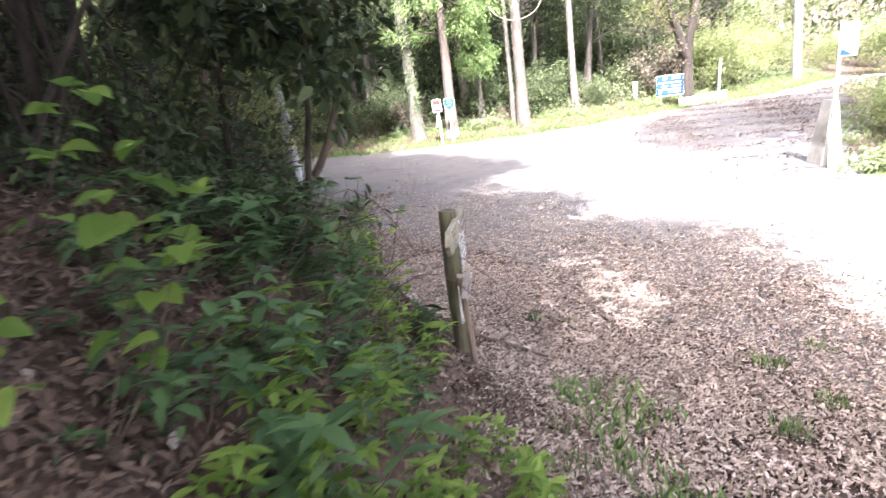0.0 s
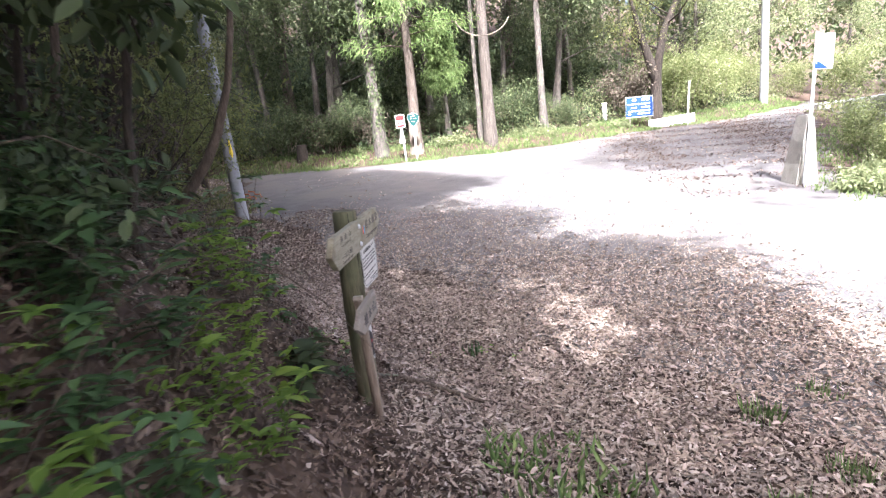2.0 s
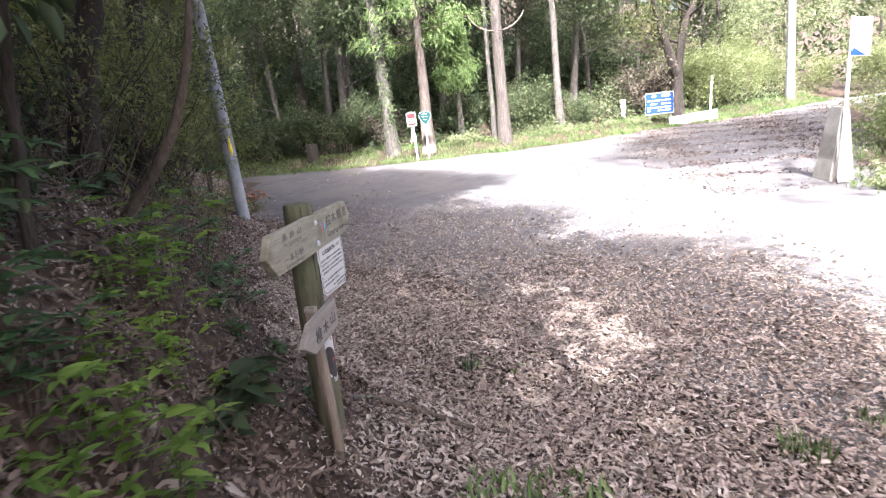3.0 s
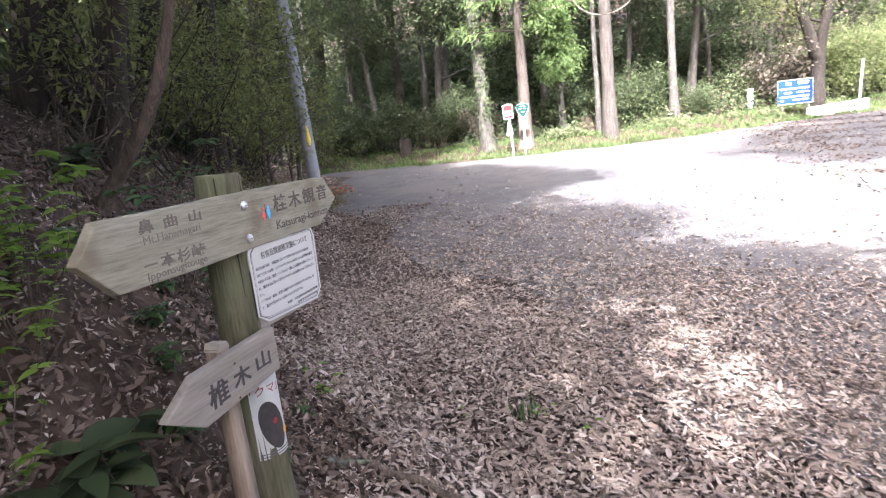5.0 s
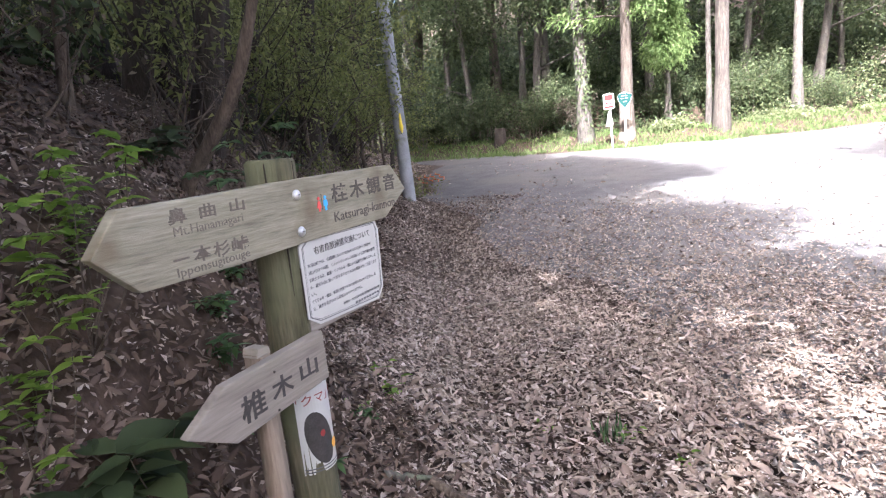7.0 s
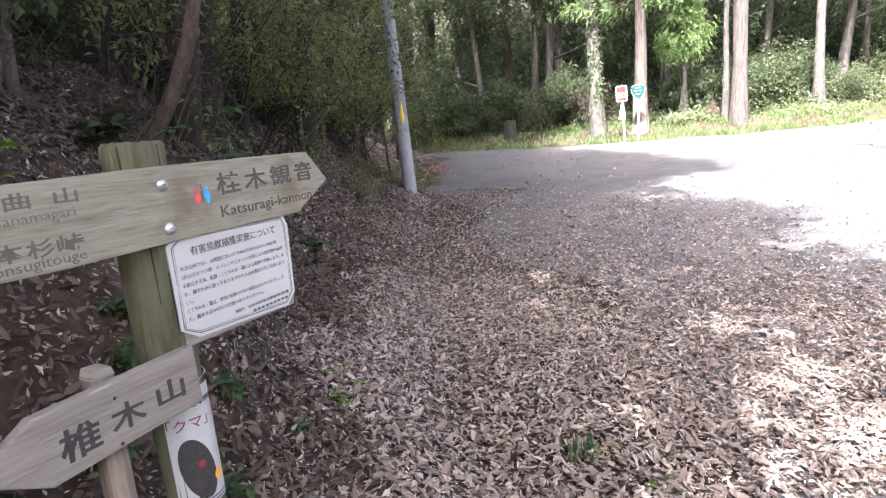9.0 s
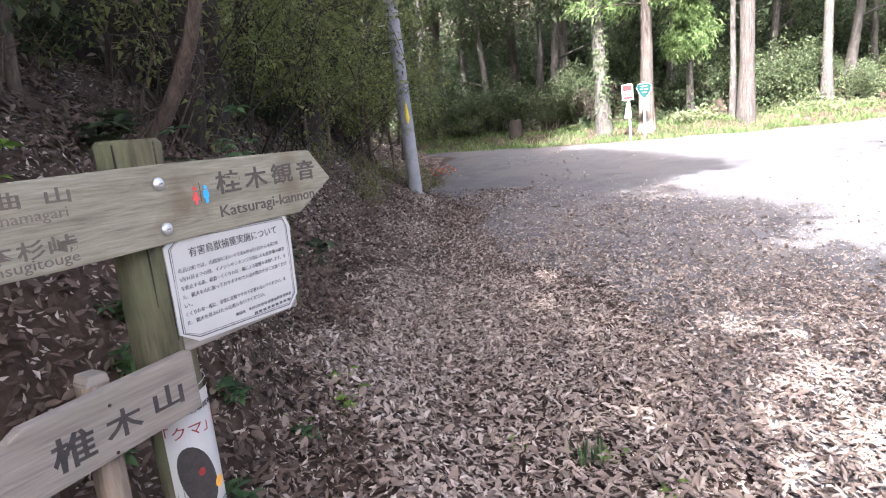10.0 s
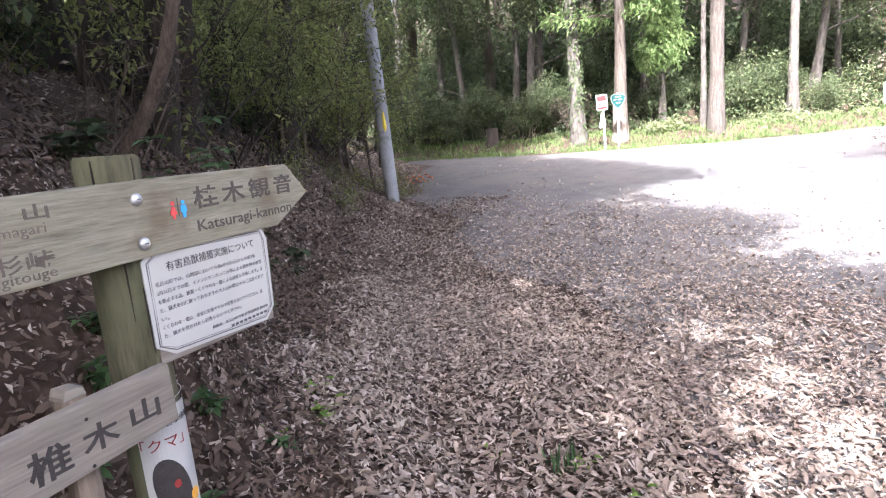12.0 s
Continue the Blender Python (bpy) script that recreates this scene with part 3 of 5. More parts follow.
    ell = [(.44 + .30 * math.cos(t) - .1 * math.sin(t), .34 + .27 * math.sin(t)) for t in np.linspace(0, 2 * math.pi, 24, endpoint=False)]
    wrapped("dark_patch", ell, .0022, INK, poster)
    wrapped("red_patch", [(.5 + .06 * math.cos(t), .38 + .035 * math.sin(t)) for t in np.linspace(0, 2 * math.pi, 10, endpoint=False)], .003, DARK_RED, poster)
    wrapped("orange_patch", [(.80 + .10 * math.cos(t), .22 + .05 * math.sin(t)) for t in np.linspace(0, 2 * math.pi, 12, endpoint=False)], .003, ORANGE, poster)
    for v in (.02, .05):
        wrapped("print_bar", [(.02, v), (.98, v), (.98, v + .012), (.02, v + .012)], .0022, INK_GREY, poster)

    def curved_text(words, size, u, v, mat):
        ob = lettering(words, size, 0, 0, 0, mat, poster)
        me = ob.data
        for q in me.vertices:
            a = a0 + (a1 - a0) * u + q.co.y / r
            rr = r * 1.012 + .0022 + q.co.x * .3
            q.co = (pc[0] + rr * math.cos(a), pc[1] + rr * math.sin(a), zb + (zt - zb) * v + q.co.z)
    curved_text("「クマ」に", .03, .03, .69, DARK_RED)
    curved_text("クマの目撃情報", .0145, .10, .86, INK)
    return root


make_signpost()


# ---- trees and plants ----
def limb_path(start, way, length, n=5, rise=.3, bend=.25):
    p, d, out = np.array(start, float), unit(np.array(way, float)), []
    for _ in range(n):
        out.append(p.copy())
        d = unit(d + rng.normal(0, bend, 3) * .5 + np.array([0, 0, rise / n]))
        p = p + d * length / (n - 1)
    return np.array(out)


def trunk_path(height, lean=(0, 0), n=9, bend=.04):
    z = np.linspace(0, 1, n)
    w = np.cumsum(rng.normal(0, bend, (n, 2)), 0) * height / n
    w -= w[0]
    return np.c_[w[:, 0] + lean[0] * z * height, w[:, 1] + lean[1] * z * height, z * height]


def crown_leaves(geo, centres, radius, per, size, flat=.75, aspect=.5, fine=0):
    centres = np.asarray(centres, float)
    n = len(centres) * per
    c = np.repeat(centres, per, 0)
    off = ball(n, .25) * np.array([1, 1, flat]) * radius * rng.uniform(.6, 1.15, (n, 1))
    along = unit(off + rng.normal(0, .5, (n, 3)) * radius + np.array([0, 0, -.25 * radius]))
    normal = rng.normal(0, .5, (n, 3)) + np.array([0, 0, 1])
    length = rng.uniform(size * .6, size * 1.25, n)
    return leaves(geo, c + off, along, normal, length, length * aspect * rng.uniform(.8, 1.2, n), fine=fine)


def make_tree(name, label, base, height, radius, bark, leaf, crown=(.4, 1.0), limbs=14, reach=2.0, per=160, size=.1, clump=.6, lean=(0, 0), bend=.04, path=None, group="", flare=1.35, twigs=3, rise=.35, flat=.75, fine=0):
    root = thing(name, label, "tree", Matrix.Translation(base), group)
    t = trunk_path(height, lean, 12, bend) if path is None else np.asarray(path, float)
    zf = np.linspace(0, 1, len(t))
    rad = radius * (1 - .8 * zf) * np.where(zf < .06, flare, 1)
    t[0][2] -= .15
    g = tube(Geo(), t, rad, 10, wobble=.07)
    centres = []
    for k in range(limbs):
        s = rng.uniform(*crown)
        p = np.array([np.interp(s, zf, t[:, i]) for i in range(3)])
        a = k * 2.4 + rng.uniform(-.4, .4)
        length = reach * (1.15 - .75 * max(0, (s - crown[0]) / (crown[1] - crown[0] + 1e-6))) * rng.uniform(.6, 1.1)
        path_l = limb_path(p, (math.cos(a), math.sin(a), .35), length, 5, rise)
        tube(g, path_l, np.linspace(radius * .32 * (1.2 - s), radius * .06, 5), 5)
        centres += [path_l[-1], path_l[-2], path_l[2]]
        for _ in range(twigs):
            q = path_l[rng.integers(2, 5)]
            tw = limb_path(q, rng.normal(0, 1, 3) + np.array([0, 0, .2]), length * rng.uniform(.25, .5), 4, rise * .5)
            tube(g, tw, np.linspace(radius * .08, .004, 4), 4)
            centres.append(tw[-1])
    part("trunk", g, bark, root, smooth=True)
    if leaf and per:
        part("crown", crown_leaves(Geo(), centres, clump, per, size, flat, .5, fine), leaf, root)
    return root


def make_cedar(name, label, base, height, radius, bark, crown=(.3, 1.0), tiers=26, reach=2.2, per=26, size=.22, leaf=None, group="", lean=(0, 0), top=.25, aspect=.34):
    """A conifer: short drooping boughs hung with flat sprays."""
    root = thing(name, label, "tree", Matrix.Translation(base), group)
    t = trunk_path(height, lean, 12, .012)
    t[0][2] -= .2
    zf = np.linspace(0, 1, 12)
    g = tube(Geo(), t, radius * (1 - .85 * zf) * np.where(zf < .05, 1.35, 1), 12, wobble=.06)
    at, along, normal, length = [], [], [], []
    for k in range(tiers):
        s = crown[0] + (crown[1] - crown[0]) * (k + rng.random()) / tiers
        p = np.array([np.interp(s, zf, t[:, i]) for i in range(3)])
        rel = (s - crown[0]) / (crown[1] - crown[0])
        for _ in range(4):
            a = rng.uniform(0, 2 * np.pi)
            ln = reach * (1 - (1 - top) * rel) * rng.uniform(.55, 1.1)
            b = limb_path(p, (math.cos(a), math.sin(a), .25), ln, 5, -.5, .2)
            tube(g, b, np.linspace(radius * .14, .006, 5), 4, cap=False)
            for q in range(per):
                f = rng.uniform(.3, 1.0)
                c = np.array([np.interp(f, np.linspace(0, 1, 5), b[:, i]) for i in range(3)])
                at.append(c + rng.normal(0, .13, 3))
                along.append(unit(b[-1] - b[0]) * .7 + rng.normal(0, .6, 3) + np.array([0, 0, -.75]))
                normal.append(rng.normal(0, .6, 3) + np.array([0, 0, .6]))
                length.append(size * rng.uniform(.6, 1.4))
    length = np.array(length)
    part("trunk", g, bark, root, smooth=True)
    part("crown", leaves(Geo(), np.array(at), np.array(along), np.array(normal), length, length * aspect, fold=.3, droop=.3), leaf or NEEDLE, root)
    return root


def make_shrub(name, label, base, spread, height, leaf, stems=9, per=60, size=.07, clump=.16, group="", bark=None, fine=0, aspect=.5, category="shrub", twigs=3):
    root = thing(name, label, category, Matrix.Translation(base), group)
    g, centres = Geo(), []
    for k in range(stems):
        a, out = rng.uniform(0, 2 * np.pi), rng.uniform(.1, 1) * spread
        start = np.array([rng.normal(0, .12 * spread), rng.normal(0, .12 * spread), -.05])
        p = limb_path(start, (math.cos(a) * out, math.sin(a) * out, height * rng.uniform(.6, 1.0)), math.hypot(out, height) * rng.uniform(.6, 1), 6, .1, .3)
        tube(g, p, np.linspace(.006 + .004 * height, .002, 6), 4, cap=False)
        centres += [p[-1], p[-2], p[-3]]
        for _ in range(twigs):
            tw = limb_path(p[rng.integers(2, 6)], rng.normal(0, 1, 3) + np.array([0, 0, .5]), .35 * height * rng.uniform(.5, 1), 4)
            tube(g, tw, np.linspace(.004, .0015, 4), 3, cap=False)
            centres += [tw[-1], tw[-2]]
    tagged(part("branchwork", g, bark or TWIG, root), kind="stuff")
    part("foliage", crown_leaves(Geo(), centres, clump, per, size, .8, aspect, fine), leaf, root)
    return root


def make_tuft(name, label, base, n, height, spread, mat, width=.006, category="grass"):
    """Blades that bend outwards from one root."""
    root = thing(name, label, category, Matrix.Translation(base))
    a = rng.uniform(0, 2 * np.pi, n)
    out = np.stack([np.cos(a), np.sin(a), np.zeros(n)], -1)
    at = out * (rng.random((n, 1)) * spread * .5) + np.array([0, 0, -.01])
    along = out * rng.uniform(.15, .9, (n, 1)) + np.array([0, 0, 1])
    ln = height * rng.uniform(.5, 1.1, n)
    tuft = part("leaf_tuft", leaves(Geo(), at, along, out + rng.normal(0, .2, (n, 3)), ln, np.full(n, width), fold=.2, droop=.35), mat, root)
    tagged(tuft, kind="stuff")
    return root


def make_herb(name, label, base, n, height, size, mat, aspect=.55, category="plant", spread=.5, extra=0):
    """A low plant: stalks that each carry a few broad leaves."""
    root = thing(name, label, category, Matrix.Translation(base))
    g, lf = Geo(), Geo()
    at, along = [], []
    for k in range(n):
        a = rng.uniform(0, 2 * np.pi)
        p = limb_path((0, 0, -.02), (math.cos(a) * spread, math.sin(a) * spread, 1), height * rng.uniform(.5, 1.1), 5, .1, .25)
        tube(g, p, np.linspace(.0024, .0012, 5), 4, cap=False)
        for q in [p[-1], p[-1], p[-2], p[-2], p[-3]] + [p[-2] + (p[-1] - p[-2]) * rng.random() for _ in range(extra)]:
            b = rng.uniform(0, 2 * np.pi)
            at.append(q)
            along.append((math.cos(b), math.sin(b), rng.uniform(-.25, .45)))
    m = len(at)
    ln = size * rng.uniform(.6, 1.25, m)
    leaves(lf, np.array(at), np.array(along), rng.normal(0, .25, (m, 3)) + np.array([0, 0, 1]), ln, ln * aspect, droop=.25, fine=3)
    part("stem", g, BARK_BROWN, root)
    part("foliage", lf, mat, root)
    return root


def spread_copies(proto, spots, scale=(.8, 1.2), sink=.05):
    for x, y in spots:
        k = rng.uniform(*scale)
        copy_thing(proto, pose(x, y, on(x, y, -sink), rng.uniform(-4, 4), rng.uniform(-4, 4), rng.uniform(0, 360)) @ Matrix.Scale(k, 4))


# ---- the wood beside the road ----
def reseed(n):
    global rng
    rng = np.random.default_rng(n)


def at_bank(d, y):
    return float(np.interp(y, TOE[:, 0], TOE[:, 1]) - d), y


def place(x, y, lift=0.0):
    return (x, y, on(x, y, lift))


def lean_copies(proto, spots, scale=(.9, 1.05)):
    """Copies that keep their lean towards the road."""
    for x, y in spots:
        copy_thing(proto, pose(x, y, on(x, y, -.05), 0, 0, rng.uniform(-25, 25)) @ Matrix.Scale(rng.uniform(*scale), 4))


# Most of these crowns stand out of view, added to shape the road's shade.
reseed(41)
canopy_a = make_tree("forest_tree", "slender dark-barked broadleaf tree in the shaded wood", place(-.6, -5.2), 10, .10, BARK_DARK, LEAF_MID, (.38, 1), 15, 2.3, 34, .31, .64, (.0, 0), group="trees of the wood")
reseed(42)
canopy_b = make_tree("forest_tree", "thick dark-barked broadleaf tree in the shaded wood", place(-1.7, -2.0), 10.5, .12, BARK_DARK, LEAF_MID, (.42, 1), 15, 2.5, 34, .31, .66, (.02, .02), group="trees of the wood")
reseed(43)
leaning = make_tree("leaning_forest_tree", "dark-barked broadleaf tree leaning over the road", place(-3.4, 3.4), 10, .12, BARK_DARK, LEAF_MID, (.52, 1), 15, 2.4, 36, .27, .66, (.20, 0), group="trees of the wood")
reseed(44)
lean_copies(leaning, [at_bank(3.6, 1.7), at_bank(2.0, 6.7), at_bank(1.6, 8.9), at_bank(1.8, 11.0), at_bank(2.4, 13.0), at_bank(1.6, 14.8), at_bank(1.4, 16.6)])
# Trees behind the camera, turned and moved so their shade leaves sunny gaps.
reseed(45)
canopy_c = make_tree("forest_tree", "open-crowned broadleaf tree out of view that shades the trail", place(1.5, -3.9), 10, .10, BARK_DARK, LEAF_MID, (.38, 1), 15, 2.3, 37, .22, .7, (.0, 0), group="trees of the wood")
reseed(46)
canopy_c.matrix_basis = pose(1.892, -3.855, 0, 0, 0, 117.9)
copy_thing(canopy_c, pose(1.698, -5.236, -.05, -3.4, -1.8, -163.5) @ Matrix.Scale(1.081, 4))
copy_thing(canopy_c, pose(3.4, -9, on(3.4, -9), 0, 0, 40))
copy_thing(canopy_c, pose(-.178, -3.346, on(-.178, -3.346), 0, 0, -50.4) @ Matrix.Scale(1.5, 4))
# Never in view; its crown is there to shade the road.
reseed(47)
over = make_tree("leaning_forest_tree", "unseen dark-barked tree leaning in to shade the roadside", place(2.2, -.3), 9.2, .1, BARK_DARK, LEAF_MID, (.6, 1), 14, 2.1, 56, .23, .66, (-.02, .31), group="trees of the wood")
over.matrix_basis = pose(1.744, -.395, on(1.744, -.395), 0, 0, 10.3)
# Unseen crowns, added to darken bright patches in the litter.
reseed(57)
slender = make_tree("forest_tree", "unseen narrow-crowned broadleaf tree added to shade the litter", place(2.6, -1.9), 8.3, .09, BARK_DARK, LEAF_MID, (.52, 1), 14, 1.0, 40, .19, .45, (0, .16), group="trees of the wood")
copy_thing(slender, pose(.6, -2.95, on(.6, -2.95), 0, 0, 5) @ Matrix.Scale(.9, 4))
reseed(58)
far_lean = make_tree("leaning_forest_tree", "dark-barked tree leaning out from the top of the bank", place(-3.7, 7.9), 9.5, .11, BARK_DARK, LEAF_MID, (.55, 1), 15, 2.0, 56, .23, .64, (.37, 0), group="trees of the wood")
for x, y, a in ((-3.5, 6.3, 8), (-2.5, 5.9, 4), (-6.2, 14.5, -6), (-7, 16.5, 10)):
    copy_thing(far_lean, pose(x, y, on(x, y), 0, 0, a))
# Stands out of view; the long lean carries its shade onto the road.
reseed(48)
make_tree("leaning_forest_tree", "unseen dark-barked tree leaning far over to shade the road", place(-2.7, 1.7), 9, .11, BARK_DARK, LEAF_MID, (.62, 1), 14, 2.1, 40, .22, .66, (.38, .02), group="trees of the wood")
reseed(49)
spread_copies(canopy_a, [(-2.9, -.4), (-1.2, -3.6), (-4.2, -1.2), (-3.2, -5)], (.9, 1.1))
reseed(50)
spread_copies(canopy_a, [at_bank(rng.uniform(3.6, 4.6), yy) for yy in (.4, 3.2, 5.6)], (.85, 1.05))
reseed(51)
spread_copies(canopy_b, [(.6, -8.6), (-3.4, -9), (-6.5, -4), (6, -12), (10, -10), (14, -8)], (.9, 1.1))
reseed(52)
spread_copies(canopy_b, [at_bank(rng.uniform(5.8, 8.0), yy) for yy in (.6, 2.8)], (.8, 1.05))
rng = np.random.default_rng(31)
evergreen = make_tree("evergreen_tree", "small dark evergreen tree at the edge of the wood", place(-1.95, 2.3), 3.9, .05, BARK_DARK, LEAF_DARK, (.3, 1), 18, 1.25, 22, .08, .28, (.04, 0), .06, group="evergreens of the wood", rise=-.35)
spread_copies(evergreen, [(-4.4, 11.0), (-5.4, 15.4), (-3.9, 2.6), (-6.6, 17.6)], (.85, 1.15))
# loose crowns added outside the view, to dapple the road with shade
reseed(73)
shade_tree = make_tree("shade_tree", "sparse broadleaf tree added out of view to dapple the road with shade", place(13.0, 8.6), 12, .13, BARK_GREY, LEAF_LIGHT, (.45, 1), 14, 2.4, 34, .2, .6, group="trees by the gully")
reseed(71)
spread_copies(shade_tree, [(15.6, 10.2), (10.6, 9.7)], (.9, 1.1))
spread_copies(shade_tree, [(8.8, 2.2), (13.4, 2.2), (9.6, 4.6), (10.6, 7.6)], (1.6, 1.75))
spread_copies(shade_tree, [(11.6, 12.0), (13.6, 13.4)], (.95, 1.05))
reseed(74)
x, y = at_bank(2.4, 6.6)
under_a = make_tree("understorey_tree", "thin crooked understorey tree with small dark leaves", place(x, y), 4.6, .035, BARK_DARK, LEAF_OLIVE, (.25, 1), 16, 1.1, 20, .075, .34, (.03, .02), .09, group="understorey of the wood")
x, y = at_bank(3.0, 4.6)
under_b = make_tree("understorey_tree", "thin leaning understorey tree with few leaves", place(x, y), 5.2, .04, BARK_DARK, LEAF_OLIVE, (.35, 1), 14, 1.2, 14, .075, .36, (.10, -.03), .08, group="understorey of the wood")
x, y = at_bank(2.7, 2.6)
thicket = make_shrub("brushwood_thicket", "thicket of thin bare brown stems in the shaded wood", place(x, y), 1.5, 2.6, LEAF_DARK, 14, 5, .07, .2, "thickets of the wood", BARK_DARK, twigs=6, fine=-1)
spots = [at_bank(rng.uniform(1.9, 3.2), yy) for yy in np.arange(7.2, 18, 1.1)] + [at_bank(rng.uniform(2.5, 4.2), yy) for yy in np.arange(-1.4, 4.8, .8)]
spread_copies(under_a, spots[::2], (.75, 1.15))
spread_copies(under_b, spots[1::2], (.75, 1.15))
spread_copies(under_b, [at_bank(rng.uniform(4.2, 6), yy) for yy in np.arange(-2, 6, .9)], (.8, 1.3))
spread_copies(thicket, [at_bank(rng.uniform(2.5, 3.6), yy) for yy in (-.6, .6, 1.7, 3.5, 4.4, 10, 13)], (.8, 1.2))
# trunks that stand out
path = np.array([(-.12, 0, -.16), (0, 0, .02), (.165, 0, .20), (.32, .01, .39), (.415, .02, .56), (.485, .03, .74), (.535, .04, .88), (.60, .06, 1.2), (.66, .1, 1.7), (.74, .14, 2.4), (.8, .2, 3.4), (.85, .2, 4.6)])
make_tree("crooked_tree", "grey-brown tree with a crooked trunk on the bank", (-1.42, 4.56, 1.19), 4.6, .042, BARK_BROWN, LEAF_MID, (.6, 1), 9, 1.3, 50, .09, .4, path=path, flare=1.15)
olive = make_tree("understorey_tree", "thin tree with sprays of small olive leaves beside the road", place(*at_bank(1.2, 10.6)), 4.8, .03, BARK_BROWN, LEAF_OLIVE, (.12, 1), 20, 1.35, 40, .062, .19, (.05, -.02), .09, group="understorey of the wood", rise=0, fine=0)
spread_copies(olive, [at_bank(d, yy) for d, yy in ((1.5, 9.4), (1.0, 11.7), (1.3, 12.9), (1.5, 14.2), (2.2, 10.2), (1.6, 15.8), (2.3, 12.2), (1.5, 8.5), (.5, 12.4))], (.8, 1.15))
brush = make_shrub("twiggy_thicket", "twiggy thicket with small olive leaves on the bank", place(*at_bank(1.7, 6.8)), 1.4, 1.9, LEAF_OLIVE, 13, 12, .055, .14, "thickets of the wood", BARK_DARK, twigs=6, fine=-1)
spread_copies(brush, [at_bank(d, yy) for d, yy in ((1.9, 5.9), (1.6, 7.8), (1.8, 8.8), (1.5, 9.8), (1.6, 10.9), (1.2, 12.4), (2.2, 7.2), (1.7, 13.8), (2.6, 9.3))], (.8, 1.15))
make_tree("thick_tree", "thick dark tree trunk in the shaded wood", place(-3.6, 7.0), 9.5, .24, BARK_DARK, LEAF_MID, (.5, 1), 12, 2.2, 60, .13, .6, (-.02, 0))
make_tree("thick_tree", "thick dark tree trunk high on the bank", place(-4.05, 6.25), 9.5, .23, BARK_DARK, LEAF_MID, (.5, 1), 12, 2.2, 60, .13, .6, (-.02, .01))
make_tree("understorey_tree", "thin bare leaning stem on the shaded bank", place(-2.0, 4.45), 3.6, .03, BARK_BROWN, None, (.4, 1), 6, .8, 0, lean=(.16, .05), bend=.09)

# shrubs on the bank
reseed(75)
bush = make_shrub("evergreen_shrub", "dark evergreen shrub with glossy leaves on the bank", place(*at_bank(2.2, 9.0)), .45, .55, LEAF_DARK, 8, 8, .075, .12, "shrubs on the bank", fine=2)
spread_copies(bush, [at_bank(rng.uniform(1.7, 2.6), yy) for yy in (7.2, 8.3, 9.6, 11, 12.4, 14, 15.5, 17)], (.7, 1.2))
spread_copies(bush, [at_bank(rng.uniform(2.8, 4), yy) for yy in np.arange(-1, 16, 1.6)], (.8, 1.2))


def make_whorled(name, label, base, stems, height, size, mat, aspect=.36, spread=.5, whorl=6, category="plant", droop=.3):
    """Thin stems that end in a rosette of leaves, with a second looser ring below."""
    root = thing(name, label, category, Matrix.Translation(base))
    at, along, ln = [], [], []
    for k in range(stems):
        a = rng.uniform(0, 2 * np.pi)
        r = spread * rng.uniform(.15, 1)
        p = limb_path((0, 0, -.03), (math.cos(a) * r, math.sin(a) * r, 1), height * rng.uniform(.45, 1.1), 6, .05, .3)
        part("stem", tube(Geo(), p, np.linspace(.0032, .0013, 6), 4, cap=False), BARK_BROWN, root)
        for q, n, k2 in ((p[-1], whorl, 1.0), (p[-2], whorl - 3, .9), (p[-3], 2, .8)):
            b0 = rng.uniform(0, 6.3)
            for m in range(n):
                b = b0 + 2 * np.pi * m / n + rng.normal(0, .25)
                at.append(q + rng.normal(0, .004, 3))
                along.append((math.cos(b), math.sin(b), rng.uniform(-.1, .5)))
                ln.append(size * k2 * rng.uniform(.65, 1.2))
    ln = np.array(ln)
    m = len(at)
    lf = leaves(Geo(), np.array(at), np.array(along), rng.normal(0, .22, (m, 3)) + np.array([0, 0, 1]), ln, ln * aspect * rng.uniform(.85, 1.15, m), fold=.16, droop=droop, fine=3)
    part("foliage", lf, mat, root)
    return root


reseed(61)
fresh = make_whorled("fresh_green_sapling", "sapling with sprigs of bright green leaves beside the signpost", place(-.55, 3.25), 11, .56, .056, LEAF_FRESH_LIT, .55, .7, 7)
spread_copies(fresh, [(-.42, 2.98), (-.48, 2.74), (-.66, 3.1), (-.7, 3.4), (-.34, 2.5)], (.7, 1.05))
make_whorled("glaucous_sapling", "sapling with grey-green leaves on the shaded bank", place(-.86, 4.66), 3, .98, .085, LEAF_HERB, .5, .25, 6)
clump = make_whorled("leafy_sapling", "leafy green sapling behind the signpost", place(-.98, 4.42), 9, .88, .075, LEAF_HERB, .5, .5, 6)
spread_copies(clump, [(-.94, 4.62), (-1.35, 4.9)], (.75, .95))

# plants beside the trail
trail = make_whorled("trail_shrub", "mid green sapling with soft leaves beside the trail", place(-.34, 1.62), 10, .36, .075, LEAF_FRESH, .34, .7, 7)
spread_copies(trail, [(-.10, 1.75), (-.22, 1.32), (-.52, 1.36), (-.30, 2.05), (-.62, 1.78), (.06, 2.1), (-.42, 2.35), (-.24, 2.42), (-.05, 1.45), (-.75, 1.5), (-.3, 1.05), (-.1, 1.2), (-.48, .98), (.12, 1.55), (.22, 1.85)], (.65, 1.1))
mid_trail = make_whorled("evergreen_sapling", "mid green sapling with long leaves beside the trail", place(-.62, 2.15), 11, .48, .10, LEAF_HERB, .36, .8, 6)
